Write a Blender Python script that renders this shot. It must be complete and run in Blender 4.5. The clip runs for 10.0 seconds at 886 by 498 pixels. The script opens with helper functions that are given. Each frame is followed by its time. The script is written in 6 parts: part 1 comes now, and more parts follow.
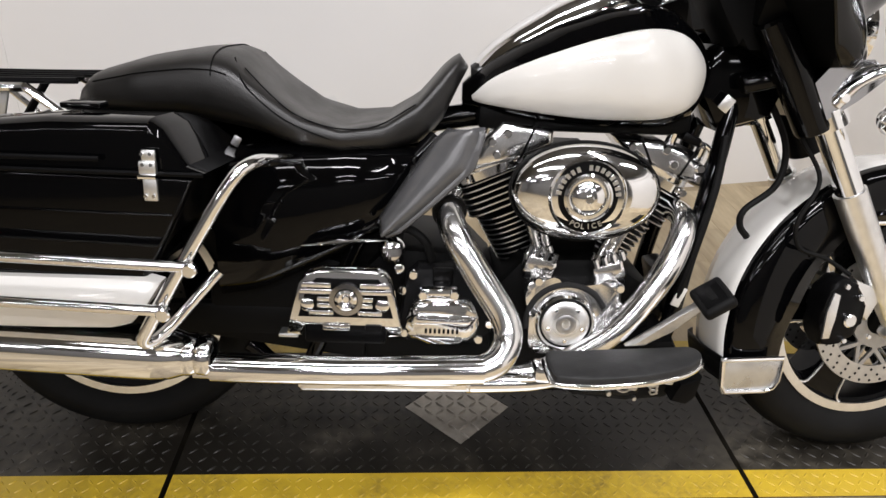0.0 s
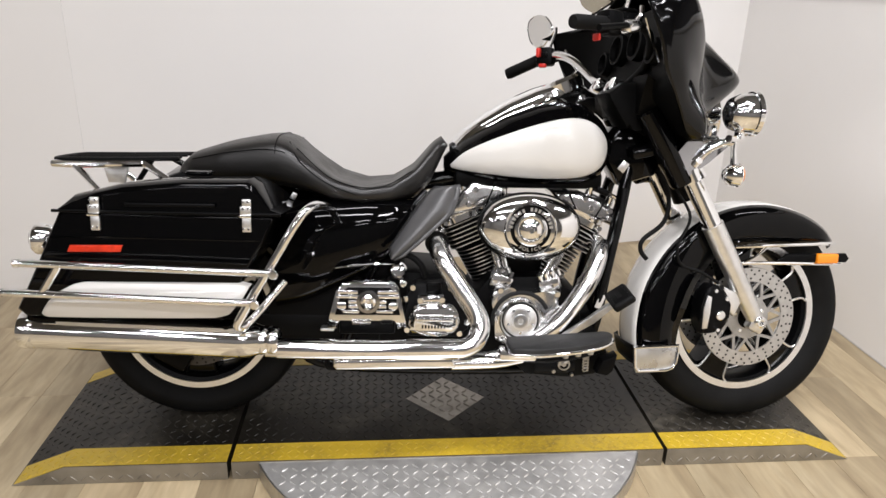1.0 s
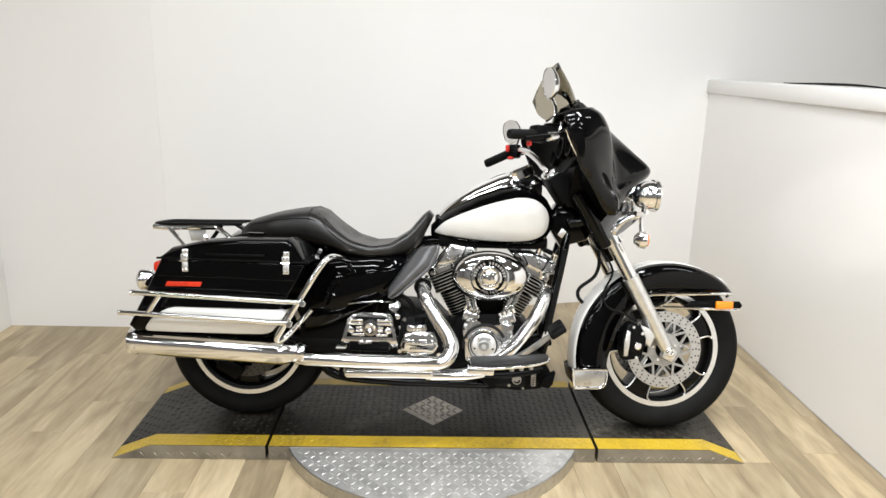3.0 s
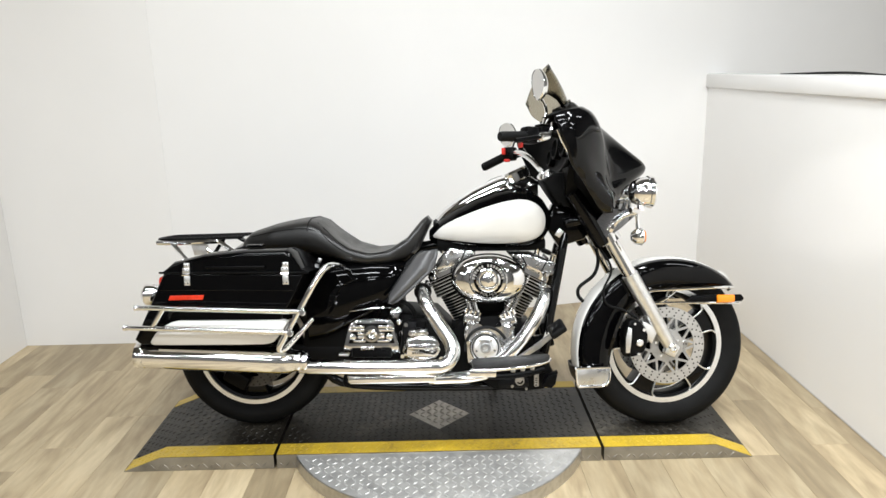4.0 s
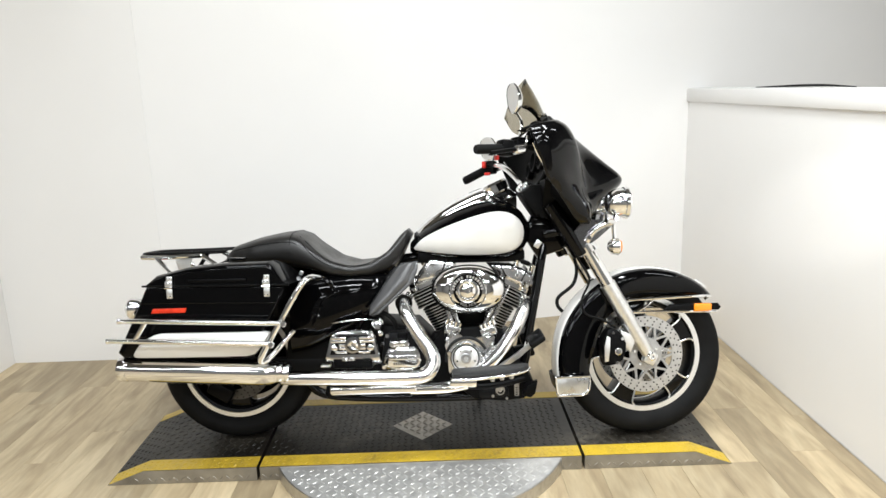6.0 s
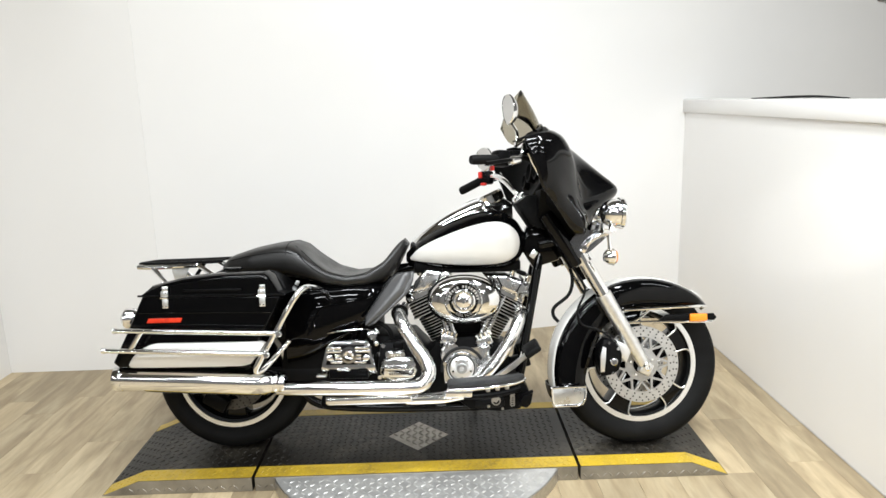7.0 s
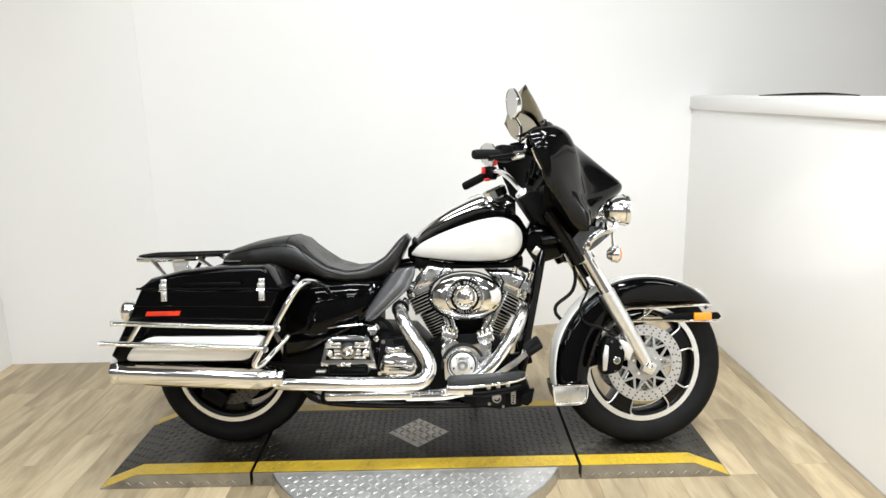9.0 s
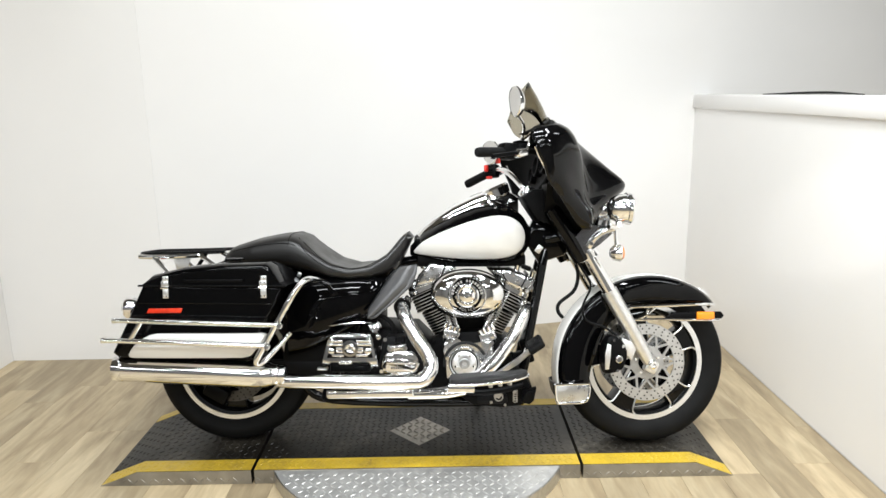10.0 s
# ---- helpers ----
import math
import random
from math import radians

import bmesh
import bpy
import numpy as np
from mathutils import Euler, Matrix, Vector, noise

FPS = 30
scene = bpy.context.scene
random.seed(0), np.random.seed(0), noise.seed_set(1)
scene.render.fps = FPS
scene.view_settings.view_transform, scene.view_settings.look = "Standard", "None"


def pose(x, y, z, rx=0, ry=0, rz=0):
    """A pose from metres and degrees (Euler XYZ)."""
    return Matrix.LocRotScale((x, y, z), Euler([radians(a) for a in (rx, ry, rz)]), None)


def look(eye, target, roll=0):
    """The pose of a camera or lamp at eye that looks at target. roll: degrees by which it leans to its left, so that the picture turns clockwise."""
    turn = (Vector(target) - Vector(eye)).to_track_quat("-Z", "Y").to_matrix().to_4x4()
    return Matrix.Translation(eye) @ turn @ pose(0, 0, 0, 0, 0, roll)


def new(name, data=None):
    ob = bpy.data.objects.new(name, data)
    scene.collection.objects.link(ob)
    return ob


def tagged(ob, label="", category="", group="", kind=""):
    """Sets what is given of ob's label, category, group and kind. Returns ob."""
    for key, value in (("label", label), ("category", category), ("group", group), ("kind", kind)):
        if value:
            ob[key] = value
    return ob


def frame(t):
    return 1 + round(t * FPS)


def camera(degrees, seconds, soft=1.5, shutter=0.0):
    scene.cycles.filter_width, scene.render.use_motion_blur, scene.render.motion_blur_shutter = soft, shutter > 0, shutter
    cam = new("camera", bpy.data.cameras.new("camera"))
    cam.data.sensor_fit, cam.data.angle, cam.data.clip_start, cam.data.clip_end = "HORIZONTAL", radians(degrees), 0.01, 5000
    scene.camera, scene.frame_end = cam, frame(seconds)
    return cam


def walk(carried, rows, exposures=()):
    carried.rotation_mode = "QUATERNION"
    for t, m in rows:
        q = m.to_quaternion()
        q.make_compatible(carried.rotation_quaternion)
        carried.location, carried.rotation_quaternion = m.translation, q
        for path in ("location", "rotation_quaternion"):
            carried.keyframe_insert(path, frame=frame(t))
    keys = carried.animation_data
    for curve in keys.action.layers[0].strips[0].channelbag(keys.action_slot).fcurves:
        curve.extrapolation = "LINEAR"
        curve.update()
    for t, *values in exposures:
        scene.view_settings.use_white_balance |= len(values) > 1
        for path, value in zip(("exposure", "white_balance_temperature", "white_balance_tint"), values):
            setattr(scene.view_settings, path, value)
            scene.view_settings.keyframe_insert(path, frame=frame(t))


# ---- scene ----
cam = camera(64.6, 10.0)
PATH = [
    (0, (-0.215, -1.247, 1.164), (-0.094, 0.528, 0.253), 2.4),
    (0.5, (-0.228, -1.582, 1.233), (0.008, 0.250, 0.468), 1.3),
    (1, (-0.277, -1.83, 1.285), (-0.1, 0.033, 0.579), 1.7),
    (1.3, (-0.205, -1.998, 1.325), (-0.122, -0.134, 0.676), 1.4),
    (1.5, (-0.182, -2.144, 1.337), (-0.045, -0.247, 0.719), 3.1),
    (1.7, (-0.155, -2.247, 1.370), (-0.044, -0.346, 0.735), 1.5),
    (1.8, (-0.170, -2.309, 1.374), (-0.092, -0.396, 0.741), 0.3),
    (2, (-0.167, -2.42, 1.398), (-0.095, -0.497, 0.853), 0.8),
    (2.2, (-0.17, -2.488, 1.42), (-0.091, -0.556, 0.909), 1.9),
    (3.5, (-0.074, -2.543, 1.443), (-0.059, -0.612, 0.922), 0.3),
    (4, (-0.05, -2.56, 1.439), (-0.046, -0.623, 0.940), -1.3),
    (4.5, (-0.021, -2.568, 1.422), (-0.016, -0.627, 0.938), -1.4),
    (5, (0.01, -2.576, 1.428), (0.041, -0.629, 0.972), -1.8),
    (5.5, (0.013, -2.595, 1.424), (0.027, -0.648, 0.966), -1.8),
    (7, (0.026, -2.61, 1.427), (0.043, -0.655, 1.004), -1.7),
    (7.5, (0.042, -2.602, 1.423), (0.075, -0.647, 1.001), -1.8),
    (8, (0.034, -2.589, 1.427), (0.057, -0.634, 1.003), -1.3),
    (8.5, (0.038, -2.586, 1.424), (0.038, -0.63, 1.002), -1.4),
    (9, (0.039, -2.584, 1.418), (0.041, -0.631, 0.985), -1.2),
    (9.5, (0.034, -2.582, 1.412), (0.039, -0.631, 0.976), -0.9),
    (10, (0.034, -2.578, 1.416), (0.033, -0.626, 0.978), -1.0),
]
walk(cam, [(t, look(eye, target, roll)) for t, eye, target, roll in PATH],
     exposures=[(0, -0.46, 6550, 17), (1, -0.38, 6550, 17), (2, -0.26, 6550, 14), (3.5, -0.12, 6400, 11), (5, -0.07, 6350, 10), (7, -0.01, 6350, 10), (10, -0.01, 6350, 10)])

# ---- light ----
world = bpy.data.worlds.new("world")
scene.world = world
world.use_nodes = True
world.node_tree.nodes["Background"].inputs[0].default_value = (0.9, 0.93, 1.0, 1)
world.node_tree.nodes["Background"].inputs[1].default_value = 0.05


def area_lamp(name, place, target, sx, sy, watts, colour):
    data = bpy.data.lights.new(name, "AREA")
    data.shape, data.size, data.size_y, data.energy, data.color = "RECTANGLE", sx, sy, watts, colour
    ob = new(name, data)
    ob.matrix_world = look(place, target)
    return ob


COOL = (0.97, 1.0, 1.0)
for lx, ly, watts in ((-1.5, -0.9, 7), (-0.3, -0.9, 43), (0.9, -0.9, 72), (-1.5, -2.6, 22), (-0.3, -2.6, 56), (0.9, -2.6, 66), (2.7, -1.6, 30)):
    area_lamp("tube_light", (lx, ly, 3.3), (lx + (1.6 if 0 < lx < 2 else 0.0), ly + (0.8 if ly > -1 else 0.001), 0), 1.2, 0.14, watts, COOL)
for lx, ly in ((-5.0, -4.6), (-2.6, -4.6), (-0.2, -4.6), (2.2, -4.6), (-5.0, -6.6), (-2.6, -6.6), (-0.2, -6.6), (2.2, -6.6)):
    area_lamp("tube_light", (lx, ly, 3.3), (lx, ly + 0.001, 0), 1.2, 0.14, 46, COOL)
# added unseen lamp, source unknown: makes the bright patch on the half wall
spot = bpy.data.lights.new("added_patch_light", "SPOT")
spot.energy, spot.color, spot.spot_size, spot.spot_blend, spot.shadow_soft_size = 620, (1.0, 0.98, 0.95), radians(5.2), 0.7, 0.03
new("added_patch_light", spot).matrix_world = look((-0.2, -5.2, 2.6), (1.585, 0.12, 0.90))


# ---- materials ----
def material(name, colour, rough=0.5, metal=0.0, coat=0.0, grain=0.0, grain_scale=200.0, vary=0.0, vary_scale=6.0,
             rough_vary=0.0, transmission=0.0, ior=1.45, stretch=(1, 1, 1), spec=0.5, alpha=1.0):
    m = bpy.data.materials.new(name)
    m.use_nodes = True
    nt = m.node_tree
    b = nt.nodes["Principled BSDF"]
    b.inputs["Base Color"].default_value = (*colour, 1)
    b.inputs["Roughness"].default_value = rough
    b.inputs["Metallic"].default_value = metal
    b.inputs["Coat Weight"].default_value = coat
    b.inputs["Coat Roughness"].default_value = 0.03
    b.inputs["Transmission Weight"].default_value = transmission
    b.inputs["IOR"].default_value = ior
    b.inputs["Specular IOR Level"].default_value = spec
    b.inputs["Alpha"].default_value = alpha
    tex = nt.nodes.new("ShaderNodeTexCoord")
    mp = nt.nodes.new("ShaderNodeMapping")
    mp.inputs["Scale"].default_value = stretch
    nt.links.new(tex.outputs["Object"], mp.inputs[0])
    if vary or rough_vary:
        n = nt.nodes.new("ShaderNodeTexNoise")
        n.inputs["Scale"].default_value, n.inputs["Detail"].default_value = vary_scale, 6
        nt.links.new(mp.outputs[0], n.inputs["Vector"])
        if vary:
            r = nt.nodes.new("ShaderNodeMapRange")
            r.inputs[1].default_value, r.inputs[2].default_value = 0.3, 0.7
            r.inputs[3].default_value, r.inputs[4].default_value = 1 - vary, 1 + vary
            nt.links.new(n.outputs[0], r.inputs[0])
            mul = nt.nodes.new("ShaderNodeVectorMath")
            mul.operation = "SCALE"
            mul.inputs[0].default_value = colour
            nt.links.new(r.outputs[0], mul.inputs["Scale"])
            nt.links.new(mul.outputs[0], b.inputs["Base Color"])
        if rough_vary:
            r = nt.nodes.new("ShaderNodeMapRange")
            r.inputs[1].default_value, r.inputs[2].default_value = 0.3, 0.7
            r.inputs[3].default_value, r.inputs[4].default_value = max(rough - rough_vary, 0.02), rough + rough_vary
            nt.links.new(n.outputs[0], r.inputs[0])
            nt.links.new(r.outputs[0], b.inputs["Roughness"])
    if grain:
        n = nt.nodes.new("ShaderNodeTexNoise")
        n.inputs["Scale"].default_value, n.inputs["Detail"].default_value = grain_scale, 3
        nt.links.new(mp.outputs[0], n.inputs["Vector"])
        bump = nt.nodes.new("ShaderNodeBump")
        bump.inputs["Strength"].default_value, bump.inputs["Distance"].default_value = grain, 0.001
        nt.links.new(n.outputs[0], bump.inputs["Height"])
        nt.links.new(bump.outputs[0], b.inputs["Normal"])
    return m


BLACK = material("gloss_black_paint", (0.0012, 0.0012, 0.0014), 0.045, spec=0.25, rough_vary=0.015, vary_scale=30)
FAIRING = material("scuffed_black_paint", (0.0018, 0.0018, 0.0020), 0.08, spec=0.36, rough_vary=0.05, vary_scale=9, grain=0.03, grain_scale=60)
WHITE = material("white_lacquer", (0.72, 0.705, 0.67), 0.25, coat=0.8, vary=0.02)
def turned_material():
    """Brushed in rings round the object's own axis."""
    m = material("ring_brushed_aluminium", (0.88, 0.88, 0.87), 0.34, 1.0, grain=0.05, grain_scale=400)
    nt = m.node_tree
    tan = nt.nodes.new("ShaderNodeTangent")
    tan.direction_type, tan.axis = "RADIAL", "Y"
    b = nt.nodes["Principled BSDF"]
    b.inputs["Anisotropic"].default_value = 0.85
    nt.links.new(tan.outputs[0], b.inputs["Tangent"])
    return m


TURNED = turned_material()
CHROME = material("chrome", (0.93, 0.935, 0.94), 0.075, 1.0, rough_vary=0.03, vary_scale=25)
POLISHED = material("polished_alloy", (0.92, 0.92, 0.92), 0.17, 1.0, rough_vary=0.06, vary_scale=30)
SATIN = material("satin_aluminium", (0.86, 0.86, 0.85), 0.36, 1.0, vary=0.06, vary_scale=40, grain=0.1, grain_scale=300)
STEEL = material("brushed_steel", (0.55, 0.55, 0.55), 0.35, 1.0, vary=0.12, vary_scale=60)
RUBBER = material("black_rubber", (0.005, 0.005, 0.005), 0.58, grain=0.3, grain_scale=350, vary=0.25, vary_scale=20, spec=0.15)
GREY_RUBBER = material("worn_grey_rubber", (0.022, 0.022, 0.022), 0.55, grain=0.4, grain_scale=300, vary=0.3, vary_scale=30, spec=0.3)
TYRE = material("tyre_rubber", (0.0055, 0.0055, 0.0055), 0.62, grain=0.3, grain_scale=400, vary=0.3, vary_scale=12, spec=0.15)
VINYL = material("seat_vinyl", (0.0085, 0.0078, 0.0072), 0.38, grain=0.35, grain_scale=420, vary=0.2, vary_scale=14, rough_vary=0.07, spec=0.6)
SATIN_BLACK = material("satin_black", (0.0024, 0.0024, 0.0026), 0.36, grain=0.1, vary=0.2, vary_scale=25, spec=0.11)
WRINKLE = material("black_wrinkle_coat", (0.006, 0.006, 0.0065), 0.5, grain=0.8, grain_scale=500, spec=0.15)
GREY_VINYL = material("grey_vinyl", (0.07, 0.07, 0.072), 0.27, spec=0.9, grain=0.1, grain_scale=300, vary=0.15, vary_scale=15)
AMBER = material("amber_lens", (0.85, 0.26, 0.01), 0.25, coat=0.6)
RED = material("red_reflector", (0.62, 0.035, 0.01), 0.22, coat=0.7, vary=0.2, vary_scale=60)
RED_PLASTIC = material("red_plastic", (0.6, 0.03, 0.02), 0.4)
WIND = material("tinted_windscreen", (0.40, 0.365, 0.29), 0.04, transmission=1.0, ior=1.1)
MIRROR = material("mirror_glass", (0.9, 0.9, 0.9), 0.015, 1.0)
LENS = material("clear_lens", (0.9, 0.9, 0.9), 0.05, transmission=1.0)
MACHINED = material("machined_rim", (0.90, 0.90, 0.89), 0.30, 1.0, vary=0.05, vary_scale=50)
WALL = material("white_wall_paint", (0.83, 0.815, 0.795), 0.26, grain=0.06, grain_scale=90, vary=0.012, vary_scale=2.0, spec=0.5)
HALL = material("show_room_paint", (0.15, 0.147, 0.143), 0.6, grain=0.05, vary=0.1, vary_scale=1.5)
CEIL = material("ceiling_paint", (0.12, 0.12, 0.12), 0.8, grain=0.05, vary=0.03, vary_scale=3.0)
TREAD = material("bare_tread_plate", (0.70, 0.69, 0.67), 0.40, 0.75, grain=0.2, grain_scale=220, vary=0.12, vary_scale=28, rough_vary=0.06)
FLAP_METAL = material("dull_flap_metal", (0.68, 0.69, 0.70), 0.30, 1.0, vary=0.2, vary_scale=14, rough_vary=0.1)
SMOKE = material("smoked_metal", (0.34, 0.34, 0.35), 0.14, 1.0, vary=0.1, vary_scale=20)
RUSTY = material("dull_tread_plate", (0.31, 0.285, 0.25), 0.42, 0.6, grain=0.2, grain_scale=180, vary=0.35, vary_scale=22, rough_vary=0.12)
PLATE = material("worn_tread_plate", (0.27, 0.245, 0.20), 0.42, 0.5, grain=0.2, grain_scale=180, vary=0.3, vary_scale=9, rough_vary=0.12)
SHADED_STEEL = material("shaded_steel", (0.10, 0.095, 0.09), 0.45, 0.9, vary=0.15, vary_scale=40)
DISC_DULL = material("dull_disc_carrier", (0.46, 0.455, 0.445), 0.5, 1.0, vary=0.1, vary_scale=50)
MATT_DARK = material("matt_black_parts", (0.0025, 0.0025, 0.0025), 0.5, spec=0.1, grain=0.2)
DISC_STEEL = material("disc_steel", (0.61, 0.605, 0.595), 0.36, 1.0, vary=0.08, vary_scale=60)
DARK = material("dark_gap", (0.006, 0.006, 0.006), 0.8)


def plank_material():
    m = material("wood_plank", (0.3, 0.2, 0.1), 0.42)
    nt = m.node_tree
    b = nt.nodes["Principled BSDF"]
    info = nt.nodes.new("ShaderNodeObjectInfo")
    tex = nt.nodes.new("ShaderNodeTexCoord")
    off = nt.nodes.new("ShaderNodeVectorMath")
    off.operation = "MULTIPLY_ADD"
    off.inputs[1].default_value = (1, 1, 1)
    sc = nt.nodes.new("ShaderNodeVectorMath")
    sc.operation = "SCALE"
    sc.inputs[0].default_value = (13.0, 37.0, 5.0)
    nt.links.new(info.outputs["Random"], sc.inputs["Scale"])
    nt.links.new(tex.outputs["Object"], off.inputs[0])
    nt.links.new(sc.outputs[0], off.inputs[2])
    mp = nt.nodes.new("ShaderNodeMapping")
    mp.inputs["Scale"].default_value = (7.0, 1.1, 1.0)
    nt.links.new(off.outputs[0], mp.inputs[0])
    n = nt.nodes.new("ShaderNodeTexNoise")
    n.inputs["Scale"].default_value, n.inputs["Detail"].default_value, n.inputs["Distortion"].default_value = 1.6, 5, 1.2
    nt.links.new(mp.outputs[0], n.inputs["Vector"])
    ramp = nt.nodes.new("ShaderNodeValToRGB")
    ramp.color_ramp.elements[0].position, ramp.color_ramp.elements[0].color = 0.30, (0.285, 0.218, 0.132, 1)
    ramp.color_ramp.elements[1].position, ramp.color_ramp.elements[1].color = 0.72, (0.495, 0.405, 0.262, 1)
    e = ramp.color_ramp.elements.new(0.5)
    e.color = (0.395, 0.312, 0.192, 1)
    nt.links.new(n.outputs[0], ramp.inputs[0])
    fine = nt.nodes.new("ShaderNodeTexNoise")
    fine.inputs["Scale"].default_value, fine.inputs["Detail"].default_value = 9, 4
    nt.links.new(mp.outputs[0], fine.inputs["Vector"])
    mr = nt.nodes.new("ShaderNodeMapRange")
    mr.inputs[1].default_value, mr.inputs[2].default_value, mr.inputs[3].default_value, mr.inputs[4].default_value = 0.3, 0.7, 0.91, 1.09
    nt.links.new(fine.outputs[0], mr.inputs[0])
    tone = nt.nodes.new("ShaderNodeMapRange")
    tone.inputs[3].default_value, tone.inputs[4].default_value = 0.80, 1.22
    nt.links.new(info.outputs["Random"], tone.inputs[0])
    mu = nt.nodes.new("ShaderNodeMath")
    mu.operation = "MULTIPLY"
    nt.links.new(mr.outputs[0], mu.inputs[0])
    nt.links.new(tone.outputs[0], mu.inputs[1])
    out = nt.nodes.new("ShaderNodeVectorMath")
    out.operation = "SCALE"
    nt.links.new(ramp.outputs[0], out.inputs[0])
    nt.links.new(mu.outputs[0], out.inputs["Scale"])
    nt.links.new(out.outputs[0], b.inputs["Base Color"])
    bump = nt.nodes.new("ShaderNodeBump")
    bump.inputs["Strength"].default_value, bump.inputs["Distance"].default_value = 0.12, 0.001
    nt.links.new(fine.outputs[0], bump.inputs["Height"])
    nt.links.new(bump.outputs[0], b.inputs["Normal"])
    return m


PLANK = plank_material()


def dusty_material(name, base, dust, low, high, rough, metal, scale, spec=0.25):
    """A plate with dust and wear in cloudy patches and fine specks."""
    m = material(name, base, rough, metal, grain=0.2, grain_scale=160, spec=spec)
    nt = m.node_tree
    b = nt.nodes["Principled BSDF"]
    tex = nt.nodes.new("ShaderNodeTexCoord")
    big = nt.nodes.new("ShaderNodeTexNoise")
    big.inputs["Scale"].default_value, big.inputs["Detail"].default_value, big.inputs["Distortion"].default_value = scale, 8, 0.8
    small = nt.nodes.new("ShaderNodeTexNoise")
    small.inputs["Scale"].default_value, small.inputs["Detail"].default_value = scale * 14, 5
    for n in (big, small):
        nt.links.new(tex.outputs["Object"], n.inputs["Vector"])
    r = nt.nodes.new("ShaderNodeMapRange")
    r.inputs[1].default_value, r.inputs[2].default_value = low, high
    nt.links.new(big.outputs[0], r.inputs[0])
    q = nt.nodes.new("ShaderNodeMapRange")
    q.inputs[1].default_value, q.inputs[2].default_value, q.inputs[3].default_value, q.inputs[4].default_value = 0.35, 0.7, 0.15, 1.0
    nt.links.new(small.outputs[0], q.inputs[0])
    mu = nt.nodes.new("ShaderNodeMath")
    mu.operation = "MULTIPLY"
    nt.links.new(r.outputs[0], mu.inputs[0])
    nt.links.new(q.outputs[0], mu.inputs[1])
    mix = nt.nodes.new("ShaderNodeMix")
    mix.data_type = "RGBA"
    mix.inputs[6].default_value, mix.inputs[7].default_value = (*base, 1), (*dust, 1)
    nt.links.new(mu.outputs[0], mix.inputs[0])
    nt.links.new(mix.outputs[2], b.inputs["Base Color"])
    return m


TREAD_BLACK = dusty_material("black_tread_plate", (0.0085, 0.0070, 0.0050), (0.100, 0.088, 0.068), 0.45, 0.76, 0.45, 0.0, 2.6, 0.42)
YELLOW = dusty_material("yellow_safety_paint", (0.56, 0.38, 0.030), (0.15, 0.105, 0.035), 0.46, 0.80, 0.38, 0.0, 7.0, 0.5)


# ---- mesh helpers ----
def mesh_object(name, bm, mat, parent=None, label="", smooth=True, angle=35):
    bmesh.ops.recalc_face_normals(bm, faces=bm.faces)
    me = bpy.data.meshes.new(name)
    bm.to_mesh(me)
    bm.free()
    me.materials.append(mat)
    if smooth:
        me.shade_smooth()
        me.set_sharp_from_angle(angle=radians(angle))
    # thing > part > sub-part at most: what belongs to a sub-part goes to the part above it
    while parent and parent.parent and parent.parent.parent:
        me.transform(parent.matrix_basis)
        parent = parent.parent
    ob = new(name, me)
    ob.parent = parent
    if label:
        tagged(ob, label)
    return ob


def part(name, bm, mat, parent, label="", m=None, angle=35):
    if m is not None:
        bmesh.ops.transform(bm, matrix=m, verts=bm.verts)
    return mesh_object(name, bm, mat, parent, label, angle=angle)


def box_bm(cx, cy, cz, sx, sy, sz, bevel=0.0, turn=None, segments=2, bm=None):
    bm = bm or bmesh.new()
    m = Matrix.Translation((cx, cy, cz))
    if turn is not None:
        m = m @ Euler([radians(a) for a in turn]).to_matrix().to_4x4()
    r = bmesh.ops.create_cube(bm, size=1.0, matrix=m @ Matrix.Diagonal((sx, sy, sz, 1)))
    if bevel:
        edges = list({e for v in r["verts"] for e in v.link_edges})
        bmesh.ops.bevel(bm, geom=edges, offset=bevel, segments=segments, profile=0.5, affect="EDGES")
    return bm


def smooth_path(points, steps=6):
    """Catmull-Rom through the points."""
    p = [Vector(q) for q in points]
    p = [2 * p[0] - p[1]] + p + [2 * p[-1] - p[-2]]
    out = []
    for i in range(1, len(p) - 2):
        a, b, c, d = p[i - 1:i + 3]
        for k in range(steps):
            t = k / steps
            out.append(0.5 * (2 * b + (c - a) * t + (2 * a - 5 * b + 4 * c - d) * t * t + (3 * b - a - 3 * c + d) * t ** 3))
    out.append(p[-2])
    return out


def tube_bm(points, radius, n=12, steps=6, bm=None, cap=True):
    """A round tube along a smooth path; radius is a number, or a list of one per given point."""
    bm = bm or bmesh.new()
    path = smooth_path(points, steps) if steps > 1 else [Vector(q) for q in points]
    if isinstance(radius, (list, tuple)):
        xs = np.linspace(0, len(radius) - 1, len(path))
        radii = [float(q) for q in np.interp(xs, range(len(radius)), radius)]
    else:
        radii = [radius] * len(path)
    up = None
    rings = []
    for i, q in enumerate(path):
        d = (path[min(i + 1, len(path) - 1)] - path[max(i - 1, 0)]).normalized()
        if up is None:
            up = d.orthogonal().normalized()
        up = (up - d * up.dot(d)).normalized()
        side = d.cross(up)
        rings.append([bm.verts.new(q + radii[i] * (up * math.cos(2 * math.pi * k / n) + side * math.sin(2 * math.pi * k / n))) for k in range(n)])
    for a, b in zip(rings, rings[1:]):
        for k in range(n):
            bm.faces.new((a[k], a[(k + 1) % n], b[(k + 1) % n], b[k]))
    if cap:
        bm.faces.new(rings[0][::-1])
        bm.faces.new(rings[-1])
    return bm


